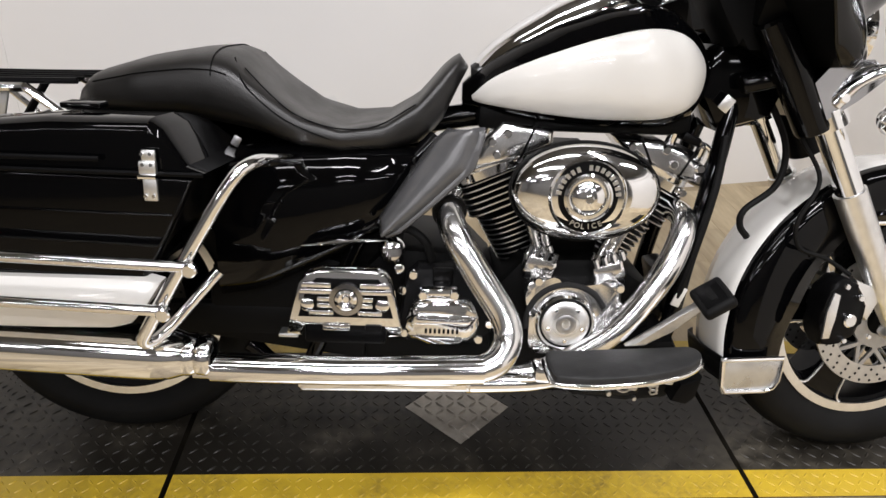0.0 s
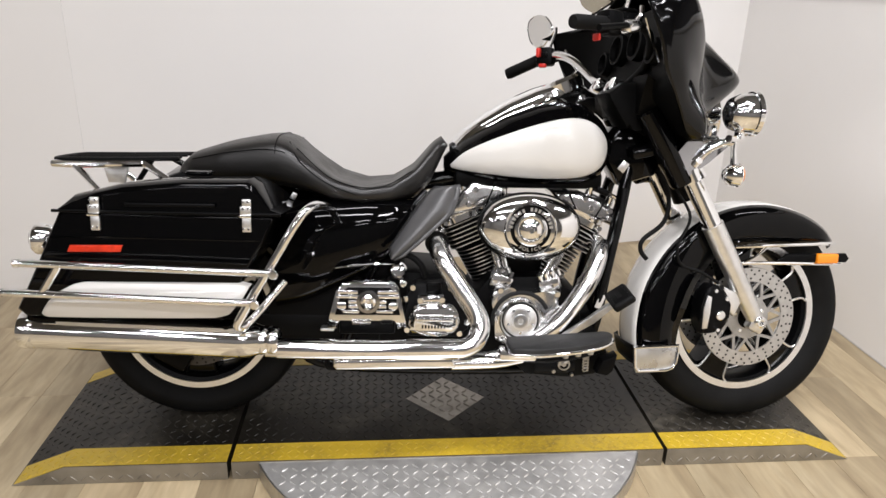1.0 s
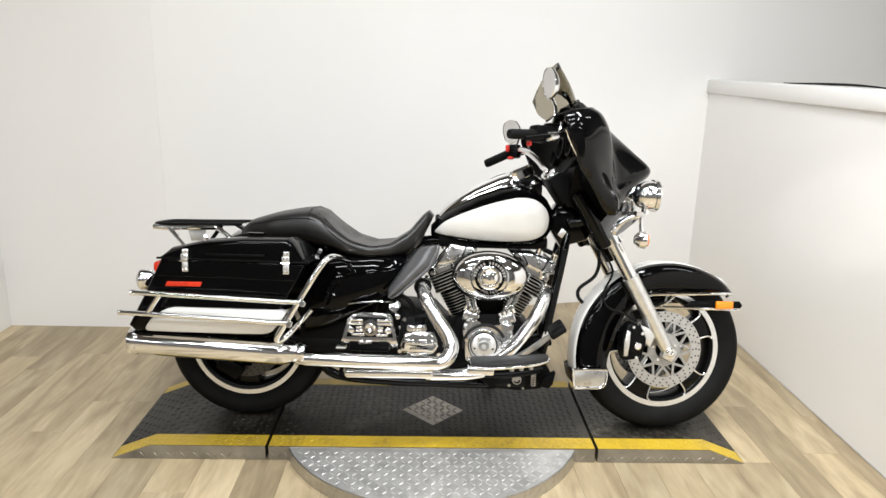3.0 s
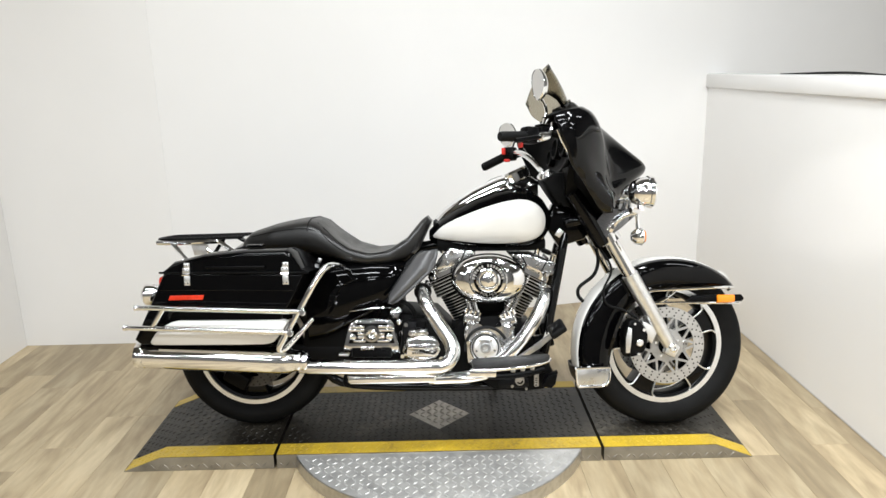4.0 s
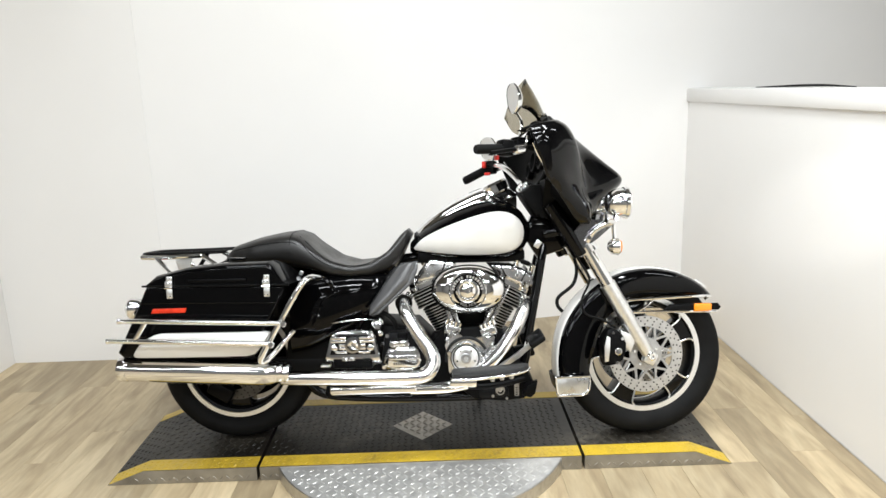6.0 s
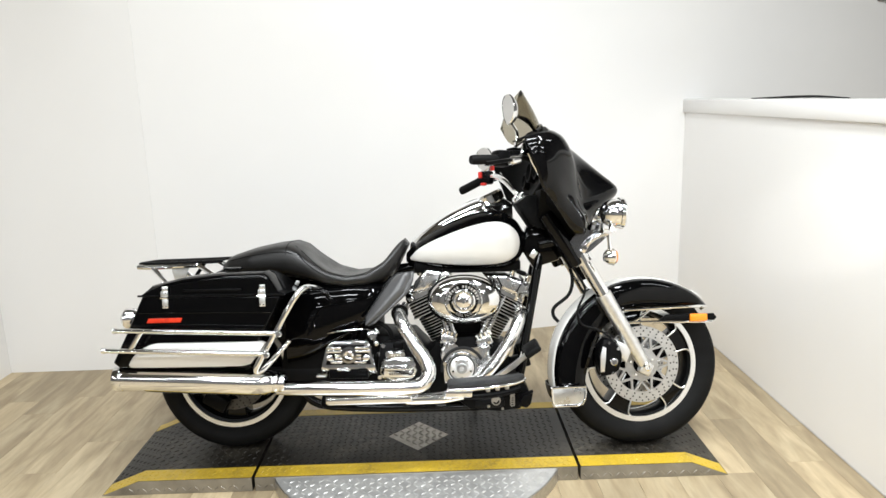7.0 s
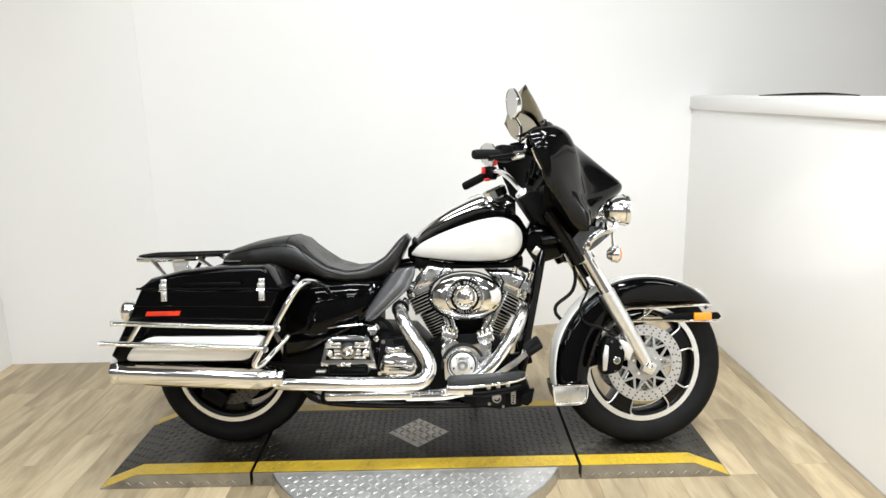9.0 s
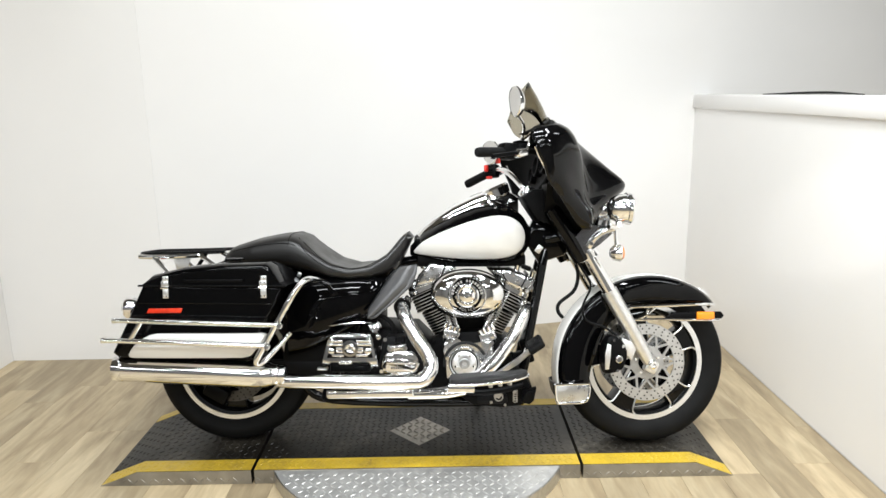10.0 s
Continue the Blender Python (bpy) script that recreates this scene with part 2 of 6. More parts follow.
def revolve_bm(profile, centre, axis, n=40, bm=None, closed=False):
    """A turned body: profile rows are (radius, height along the axis)."""
    bm = bm or bmesh.new()
    axis = Vector(axis).normalized()
    u = axis.orthogonal().normalized()
    w = axis.cross(u)
    c = Vector(centre)
    rings = []
    for r, h in profile:
        if r < 1e-5:
            rings.append([bm.verts.new(c + axis * h)])
        else:
            rings.append([bm.verts.new(c + axis * h + r * (u * math.cos(2 * math.pi * k / n) + w * math.sin(2 * math.pi * k / n))) for k in range(n)])
    pairs = list(zip(rings, rings[1:]))
    if closed:
        pairs.append((rings[-1], rings[0]))
    for a, b in pairs:
        for k in range(n):
            f = [a[k % len(a)], a[(k + 1) % len(a)], b[(k + 1) % len(b)], b[k % len(b)]]
            f = list(dict.fromkeys(f))
            if len(f) > 2:
                bm.faces.new(f)
    return bm


def loft_bm(rings, bm=None, closed=True, cap=True):
    bm = bm or bmesh.new()
    vs = [[bm.verts.new(p) for p in ring] for ring in rings]
    n = len(vs[0])
    for a, b in zip(vs, vs[1:]):
        for k in range(n if closed else n - 1):
            bm.faces.new((a[k], a[(k + 1) % n], b[(k + 1) % n], b[k]))
    if cap and closed:
        bm.faces.new(vs[0][::-1])
        bm.faces.new(vs[-1])
    return bm


def prism_bm(outline, y0, y1, bevel=0.0, bm=None, round_corners=0, segments=2):
    """An upright plate: an outline in x, z, pushed from y0 to y1."""
    bm = bm or bmesh.new()
    pts = [Vector((x, 0, z)) for x, z in outline]
    if round_corners:
        pts = [q for q in smooth_path(pts + [pts[0]], round_corners)][:-1]
    a = [bm.verts.new((q.x, y0, q.z)) for q in pts]
    b = [bm.verts.new((q.x, y1, q.z)) for q in pts]
    n = len(pts)
    fa, fb = bm.faces.new(a[::-1]), bm.faces.new(b)
    for k in range(n):
        bm.faces.new((a[k], a[(k + 1) % n], b[(k + 1) % n], b[k]))
    if bevel:
        edges = list(fa.edges) + list(fb.edges)
        bmesh.ops.bevel(bm, geom=edges, offset=bevel, segments=segments, profile=0.5, affect="EDGES")
    return bm


def bolt_bm(p, axis=(0, -1, 0), r=0.007, h=0.006, bm=None, n=10):
    return revolve_bm([(0, -0.004), (r, -0.004), (r, h * 0.7), (r * 0.8, h), (0, h)], p, axis, n, bm)


# ---- room ----
def setting(name, bm, mat, label, category, smooth=False):
    ob = mesh_object(name, bm, mat, None, smooth=smooth)
    return tagged(ob, label, category, kind="structure")


def wall_bm(ax, ay, bx, by, z0, z1, thick):
    """A wall whose seen face runs from a to b; its thickness lies to the left of that line."""
    d = Vector((bx - ax, by - ay, 0)).normalized()
    nrm = Vector((-d.y, d.x, 0)) * thick
    bm = bmesh.new()
    base = [Vector((ax, ay, 0)), Vector((bx, by, 0)), Vector((bx, by, 0)) + nrm, Vector((ax, ay, 0)) + nrm]
    lo = [bm.verts.new((q.x, q.y, z0)) for q in base]
    hi = [bm.verts.new((q.x, q.y, z1)) for q in base]
    bm.faces.new(lo[::-1])
    bm.faces.new(hi)
    for k in range(4):
        bm.faces.new((lo[k], lo[(k + 1) % 4], hi[(k + 1) % 4], hi[k]))
    return bm


CEILING_Z = 3.6
RW, LW, BACK_L, SEAM_X, SLOPE = 1.585, -2.36, 1.09, -1.48, 0.224


def back_y(x):
    return BACK_L + SLOPE * (x - SEAM_X)


setting("wall_north", wall_bm(5.0, back_y(5.0), SEAM_X, BACK_L + 0.003, 0, CEILING_Z, -0.12), WALL, "glossy white painted back wall behind the motorcycle", "wall")
setting("wall_panel", wall_bm(SEAM_X + 0.001, BACK_L, LW - 0.1, BACK_L, 0, CEILING_Z, -0.1), WALL, "white painted wall panel beside the back wall", "wall")
setting("wall_west", wall_bm(LW, BACK_L - 0.002, LW, -0.1, 0, CEILING_Z, -0.12), WALL, "white painted side wall of the bay", "wall")
setting("half_wall", wall_bm(RW, -2.2, RW, back_y(RW) + 0.01, 0, 1.2935, -0.12), WALL, "white painted half wall beside the lift", "wall")
setting("wall_cap", box_bm(RW + 0.0545, -0.21, 1.334, 0.141, 4.0, 0.082, 0.010), WALL, "white painted cap board on the half wall", "trim", True)
setting("wall_south", wall_bm(-7.0, -8.0, 5.0, -8.0, 0, CEILING_Z, -0.12), HALL, "grey wall of the show room", "wall")
setting("wall_far_west", wall_bm(-7.0, 1.2, -7.0, -8.0, 0, CEILING_Z, -0.12), HALL, "grey side wall of the show room", "wall")
setting("wall_far_north", wall_bm(LW - 0.12, 1.2, -7.0, 1.2, 0, CEILING_Z, -0.12), HALL, "grey wall of the show room beside the bay", "wall")
setting("wall_east", wall_bm(5.0, -8.0, 5.0, 2.6, 0, CEILING_Z, -0.12), HALL, "grey painted wall beyond the half wall", "wall")
setting("ceiling", box_bm(-1.0, -2.6, CEILING_Z + 0.05, 12.4, 11.2, 0.1), CEIL, "grey ceiling of the show room", "ceiling")
setting("trim", box_bm(RW - 0.0015, -0.42, 0.0012, 0.0032, 3.5, 0.004, 0.0), STEEL, "thin grey strip along the foot of the half wall", "trim")
sub = setting("floor", box_bm(-1.0, -2.6, -0.031, 12.4, 11.2, 0.05), DARK, "light oak vinyl plank floor", "floor")


# ---- lift platform ----
PLAT_Z, PLAT_F, PLAT_B, PLAT_L, PLAT_R = 0.055, -0.212, 0.36, -1.12, 0.962
FOOT_L, FOOT_R, SEAM_L, SEAM_R = -1.262, 1.102, -0.69, 0.535


def deck_bm(x0, x1, foot0, foot1):
    """A deck section with a ramp at either end where its foot runs further out."""
    outline = [(foot0, 0.0), (foot1, 0.0), (x1, PLAT_Z), (x0, PLAT_Z)]
    outline = [q for i, q in enumerate(outline) if i == 0 or q != outline[i - 1]]
    return prism_bm(outline, PLAT_F, PLAT_B, 0.0)


def tread_bars(x0, x1, y0, y1, z, pitch, length, inside=lambda x, y: True, height=0.0018, width=0.006, keep=1.0, seed=3):
    """Raised lozenges of a tread plate, alternately turned."""
    rng = random.Random(seed)
    bm = bmesh.new()
    rows = int((y1 - y0) / pitch)
    cols = int((x1 - x0) / pitch)
    for j in range(rows):
        for i in range(cols):
            x, y = x0 + (i + 0.5) * pitch, y0 + (j + 0.5) * pitch
            if not inside(x, y) or rng.random() > keep:
                continue
            a = radians(45 if (i + j) % 2 else -45)
            dx, dy = math.cos(a), math.sin(a)
            zz = z(x) if callable(z) else z
            ring = []
            for u, w in ((-1, 0), (-0.3, 1), (0.3, 1), (1, 0), (0.3, -1), (-0.3, -1)):
                px_, py_ = u * length / 2, w * width / 2
                ring.append(bm.verts.new((x + dx * px_ - dy * py_, y + dy * px_ + dx * py_, (z(x + dx * px_ - dy * py_) if callable(z) else zz) - 0.0003)))
            t0 = bm.verts.new((x - dx * length * 0.28, y - dy * length * 0.28, zz + height))
            t1 = bm.verts.new((x + dx * length * 0.28, y + dy * length * 0.28, zz + height))
            bm.faces.new((ring[0], t0, ring[1]))
            bm.faces.new((ring[1], t0, t1, ring[2]))
            bm.faces.new((ring[2], t1, ring[3]))
            bm.faces.new((ring[3], t1, ring[4]))
            bm.faces.new((ring[4], t1, t0, ring[5]))
            bm.faces.new((ring[5], t0, ring[0]))
    return bm


def deck_height(x):
    if x < PLAT_L:
        return PLAT_Z * (x - FOOT_L) / (PLAT_L - FOOT_L)
    if x > PLAT_R:
        return PLAT_Z * (FOOT_R - x) / (FOOT_R - PLAT_R)
    return PLAT_Z


def stripe_bm(x0, x1, y0, y1, lift=0.0012, n=6):
    """A painted stripe that follows the deck and its ramps."""
    bm = bmesh.new()
    xs = sorted({x0, x1, *[q for q in (PLAT_L, PLAT_R) if x0 < q < x1]})
    rows = [[bm.verts.new((x, y, deck_height(x) + lift)) for y in (y0, y1)] for x in xs]
    low = [[bm.verts.new((x, y, deck_height(x) - 0.002)) for y in (y0, y1)] for x in xs]
    for a, b in zip(rows, rows[1:]):
        bm.faces.new((a[0], b[0], b[1], a[1]))
    for k in (0, 1):
        for a, b, c, d in zip(rows, rows[1:], low, low[1:]):
            bm.faces.new((a[k], b[k], d[k], c[k]))
    return bm


platform = tagged(new("lift_platform"), "black tread plate lift platform with yellow edges on the floor", "platform")
GAP = 0.006
sections = ((PLAT_L, SEAM_L - GAP, FOOT_L, SEAM_L - GAP), (SEAM_L + GAP, SEAM_R - GAP, SEAM_L + GAP, SEAM_R - GAP), (SEAM_R + GAP, PLAT_R, SEAM_R + GAP, FOOT_R))
for x0, x1, f0, f1 in sections:
    deck = part("deck_section", deck_bm(x0, x1, f0, f1), TREAD_BLACK, platform)
    part("yellow_stripe", stripe_bm(max(f0, FOOT_L + 0.004), min(f1, FOOT_R - 0.004), PLAT_F + 0.001, PLAT_F + 0.077), YELLOW, deck, "worn yellow edge stripe")
    part("yellow_stripe", stripe_bm(max(f0, FOOT_L + 0.004), min(f1, FOOT_R - 0.004), PLAT_B - 0.06, PLAT_B - 0.001), YELLOW, deck, "worn yellow edge stripe")
    bars = part("tread_pattern", tread_bars(f0 + 0.01, f1 - 0.01, PLAT_F + 0.004, PLAT_B - 0.004, deck_height, 0.026, 0.024,
                                            lambda x, y: not (abs(x + 0.075) + abs(y - 0.075) < 0.13) and PLAT_F + 0.08 < y < PLAT_B - 0.062), TREAD_BLACK, deck)
    tagged(bars, kind="stuff")
    bars = part("stripe_tread", tread_bars(f0 + 0.01, f1 - 0.01, PLAT_F + 0.004, PLAT_F + 0.074, lambda x: deck_height(x) + 0.001, 0.022, 0.022), YELLOW, deck)
    tagged(bars, kind="stuff")
    front = prism_bm([(f0, 0.001), (f1, 0.001), (x1, PLAT_Z - 0.001), (x0, PLAT_Z - 0.001)], PLAT_F - 0.003, PLAT_F - 0.0002)
    face = part("front_plate", front, PLATE, deck, "bare tread plate front face")
    bars = tread_bars(f0 + 0.004, f1 - 0.004, 0.006, PLAT_Z - 0.002, 0.0, 0.0245, 0.026,
                      lambda x, y: deck_height(x) > y + 0.008)
    bmesh.ops.transform(bars, matrix=Matrix.Translation((0, PLAT_F - 0.003, 0)) @ Matrix.Rotation(radians(90), 4, "X"), verts=bars.verts)
    tagged(part("front_tread", bars, PLATE, deck), kind="stuff")
# bare steel diamond let into the deck
DIA = (-0.075, 0.077, 0.125)
bm = bmesh.new()
dv = [bm.verts.new((DIA[0] + dx * DIA[2], DIA[1] + dy * DIA[2], z)) for z in (PLAT_Z - 0.003, PLAT_Z + 0.0015) for dx, dy in ((1, 0), (0, 1), (-1, 0), (0, -1))]
bm.faces.new(dv[4:])
for k in range(4):
    bm.faces.new((dv[k], dv[(k + 1) % 4], dv[4 + (k + 1) % 4], dv[4 + k]))
diamond = part("steel_diamond", bm, RUSTY, platform, "dull bare tread plate diamond")
tagged(part("diamond_tread", tread_bars(-0.21, 0.06, -0.06, 0.22, PLAT_Z + 0.0015, 0.0265, 0.031, lambda x, y: abs(x - DIA[0]) + abs(y - DIA[1]) < 0.110, height=0.0034, width=0.0095), RUSTY, diamond), kind="stuff")

# turntable that looks out under the front edge
TT = (-0.078, 0.019, 0.578)
turntable = tagged(new("turntable"), "round bare tread plate turntable under the lift platform", "turntable")


half = math.acos((TT[1] - PLAT_F + 0.003) / TT[2])
bm = bmesh.new()
edge = [(TT[0] + TT[2] * math.sin(-half + 2 * half * k / 60), TT[1] - TT[2] * math.cos(-half + 2 * half * k / 60)) for k in range(61)]
top = [bm.verts.new((x, y, 0.052)) for x, y in edge]
low = [bm.verts.new((x, y, 0.0)) for x, y in edge]
bm.faces.new(top)
for k in range(60):
    bm.faces.new((top[k], top[k + 1], low[k + 1], low[k]))
bm.faces.new((top[0], low[0], low[-1], top[-1]))
plate = part("plate", bm, TREAD, turntable)
band = bmesh.new()
a = [[(TT[0] + r * math.sin(-half + 2 * half * k / 60), TT[1] - r * math.cos(-half + 2 * half * k / 60), z) for r, z in ((TT[2] + 0.0005, 0.0), (TT[2] + 0.004, 0.0), (TT[2] + 0.004, 0.050), (TT[2] + 0.0005, 0.050))] for k in range(61)]
part("rim_band", loft_bm(a, band), STEEL, plate, "plain steel rim")
tagged(part("plate_tread", tread_bars(TT[0] - 0.58, TT[0] + 0.58, -0.56, PLAT_F - 0.01, 0.052, 0.027, 0.026,
            lambda x, y: (x - TT[0]) ** 2 + (y - TT[1]) ** 2 < (TT[2] - 0.016) ** 2, height=0.0022), TREAD, plate), kind="stuff")


# ---- motorcycle ----
# local axes: x forward, y to its left, z up from the tyres' contact; it leans on its side stand and its bars are turned left
bike = tagged(new("motorcycle"), "black and white police touring motorcycle leaning on its stand", "motorcycle")
bike.matrix_world = Matrix.Translation((0, 0.03, PLAT_Z)) @ Matrix.Rotation(radians(-2.5), 4, "Z") @ Matrix.Rotation(radians(-9), 4, "X")
PIVOT = Vector((0.976, 0, 0))
STEER = Matrix.Translation(PIVOT) @ Matrix.Rotation(radians(7.5), 4, Vector((-math.sin(radians(26)), 0, math.cos(radians(26))))) @ Matrix.Translation(-PIVOT)
BARS = Matrix.Translation(PIVOT) @ Matrix.Rotation(radians(8), 4, Vector((-math.sin(radians(26)), 0, math.cos(radians(26))))) @ Matrix.Translation(-PIVOT)
AXLE_R, AXLE_F = (-0.8065, 0, 0.315), (0.8065, 0, 0.315)


def tyre_bm(centre, radius, width, bead):
    """Tyre section with round shoulders, a side wall and sipes cut as dark grooves by shape."""
    h = width / 2
    prof = [(bead, -h * 0.62), (bead + 0.012, -h * 0.80), (bead + 0.04, -h * 0.98), (radius - 0.045, -h), (radius - 0.022, -h * 0.93), (radius - 0.010, -h * 0.75), (radius - 0.003, -h * 0.4),
            (radius, -0.006), (radius - 0.004, -0.004), (radius - 0.004, 0.004), (radius, 0.006), (radius - 0.003, h * 0.4), (radius - 0.010, h * 0.75), (radius - 0.022, h * 0.93),
            (radius - 0.045, h), (bead + 0.04, h * 0.98), (bead + 0.012, h * 0.80), (bead, h * 0.62)]
    return revolve_bm(prof, centre, (0, 1, 0), 72)


def rim_bm(centre, r_out, width):
    h = width / 2
    prof = [(r_out, -h), (r_out + 0.004, -h + 0.004), (r_out - 0.006, -h + 0.008), (r_out - 0.024, -h + 0.014), (r_out - 0.03, -h + 0.03), (r_out - 0.03, h - 0.03), (r_out - 0.024, h - 0.014), (r_out + 0.004, h - 0.004), (r_out, h)]
    return revolve_bm(prof, centre, (0, 1, 0), 72)


def lip_bm(centre, r0, r1, y0, y1):
    return revolve_bm([(r0, y0), (r1, y0), (r1, y1), (r0, y1)], centre, (0, 1, 0), 72, closed=True)


def spoke_outline(cx, cz, a, r0, r1, w0, w1):
    d, s = Vector((math.cos(a), math.sin(a))), Vector((-math.sin(a), math.cos(a)))
    pts = [d * r0 - s * w0, d * (r0 * 0.5 + r1 * 0.5) - s * (w0 * 0.42 + w1 * 0.42), d * r1 - s * w1, d * r1 + s * w1, d * (r0 * 0.5 + r1 * 0.5) + s * (w0 * 0.42 + w1 * 0.42), d * r0 + s * w0]
    return [(cx + p.x, cz + p.y) for p in pts]


def build_wheel(name, centre, tyre_r, tyre_w, rim_r, m, parent, first, disc_r):
    wheel = part(name, rim_bm(centre, rim_r, tyre_w * 0.80), SATIN_BLACK, parent, "cast wheel with black spokes and machined edges", m)
    tyre = part("tyre", tyre_bm(centre, tyre_r, tyre_w, rim_r - 0.004), TYRE, wheel, "black road tyre", m, angle=50)
    y = -tyre_w * 0.40
    part("rim_lip", lip_bm(centre, rim_r - (0.016 if tyre_w < 0.15 else 0.014), rim_r + 0.003, y - 0.001, y + 0.006), MACHINED, wheel, "bright machined rim lip", m)
    part("rim_lip", lip_bm(centre, rim_r - 0.026, rim_r + 0.003, -y - 0.006, -y + 0.001), MACHINED, wheel, "bright machined rim lip", m)
    for k in range(5):
        a = radians(first + 72 * k)
        part("spoke", prism_bm(spoke_outline(centre[0], centre[2], a, 0.05, rim_r - 0.022, 0.030, 0.046), -0.045, 0.04, 0.006), BLACK, wheel, "", m)
        bm = bmesh.new()
        for s in (-1, 1):
            d, q = Vector((math.cos(a), 0, math.sin(a))), Vector((-math.sin(a), 0, math.cos(a)))
            c = Vector(centre)
            pts = [c + d * 0.06 + q * s * 0.030, c + d * 0.13 + q * s * 0.033, c + d * (rim_r - 0.036) + q * s * 0.043, c + d * (rim_r - 0.024) + q * s * 0.060]
            tube_bm([p + Vector((0, -0.046, 0)) for p in pts], 0.0033, 6, 3, bm)
        part("spoke_edge", bm, MACHINED if tyre_w < 0.15 else SATIN_BLACK, wheel, "", m)
    part("hub", revolve_bm([(0, -0.075), (0.03, -0.075), (0.045, -0.06), (0.05, -0.03), (0.05, 0.03), (0.045, 0.06), (0.03, 0.075), (0, 0.075)], centre, (0, 1, 0), 32), SATIN_BLACK, wheel, "", m)
    return wheel


def web_bm(p, q, width, thick, bm):
    """A flat bar from p to q that lies in the disc's plane."""
    d = (q - p).normalized()
    w, t = Vector((-d.z, 0, d.x)) * width / 2, Vector((0, thick / 2, 0))
    vs = [bm.verts.new(c + a * w + b * t) for c in (p, q) for a, b in ((-1, -1), (1, -1), (1, 1), (-1, 1))]
    for f in ((0, 1, 2, 3), (4, 5, 6, 7), (0, 1, 5, 4), (1, 2, 6, 5), (2, 3, 7, 6), (3, 0, 4, 7)):
        bm.faces.new([vs[k] for k in f])


def build_disc(centre, y, m, parent, label, r1=0.15, r0=0.108, mat=None):
    mat = mat or DISC_STEEL
    disc = part("brake_disc", revolve_bm([(r0, y - 0.0025), (r1 - 0.001, y - 0.0025), (r1, y), (r1 - 0.001, y + 0.0025), (r0, y + 0.0025)], centre, (0, 1, 0), 64, closed=True), mat, parent, label, m)
    # no holes are cut: flat dark discs on the face give their shade
    bm = bmesh.new()
    for ring, count, off in ((r1 - 0.008, 36, 0.0), (r1 - 0.020, 30, 0.1), (r0 + 0.009, 24, 0.0)):
        for k in range(count):
            a = 2 * math.pi * (k + off) / count
            p = (centre[0] + ring * math.cos(a), centre[1] + y - 0.0028, centre[2] + ring * math.sin(a))
            revolve_bm([(0, 0.0), (0.0034, 0.0)], p, (0, -1, 0), 7, bm)
    tagged(part("hole_pattern", bm, DARK, disc, "", m), kind="stuff")
    bm = bmesh.new()
    for k in range(10):
        for s in (-1, 1):
            a, b = 2 * math.pi * k / 10, 2 * math.pi * (k + 0.95 * s) / 10
            p = Vector((centre[0] + 0.052 * math.cos(a), centre[1] + y + 0.002, centre[2] + 0.052 * math.sin(a)))
            q = Vector((centre[0] + (r0 + 0.004) * math.cos(b), centre[1] + y + 0.001, centre[2] + (r0 + 0.004) * math.sin(b)))
            web_bm(p, q, 0.0088, 0.006, bm)
    revolve_bm([(0.034, y - 0.004), (0.065, y - 0.003), (0.065, y + 0.004), (0.034, y + 0.004)], centre, (0, 1, 0), 40, bm, True)
    tagged(part("disc_carrier", bm, DISC_DULL if mat is DISC_STEEL else mat, disc, "webbed aluminium disc carrier", m), kind="stuff")
    for k in range(5):
        a = 2 * math.pi * (k + 0.3) / 5
        part("disc_bolt", bolt_bm((centre[0] + 0.046 * math.cos(a), centre[1] + y - 0.003, centre[2] + 0.046 * math.sin(a)), r=0.006, h=0.005), CHROME, disc, "", m)
    return disc


rear_wheel = build_wheel("rear_wheel", AXLE_R, 0.315, 0.18, 0.222, None, bike, 54, 0.15)
part("belt_pulley", revolve_bm([(0.03, 0.070), (0.175, 0.070), (0.178, 0.074), (0.178, 0.100), (0.03, 0.100)], AXLE_R, (0, 1, 0), 56, closed=True), MATT_DARK, rear_wheel, "black rear belt pulley")
# the rear disc's steel is darkened to carry the shade inside the wheel
build_disc(AXLE_R, -0.085, None, rear_wheel, "drilled steel rear brake disc, coloured as in shade", mat=SHADED_STEEL)
front_wheel = build_wheel("front_wheel", AXLE_F, 0.322, 0.13, 0.226, STEER, bike, 27, 0.15)
build_disc(AXLE_F, -0.072, STEER, front_wheel, "drilled steel front brake disc")
build_disc(AXLE_F, 0.072, STEER, front_wheel, "drilled steel front brake disc")

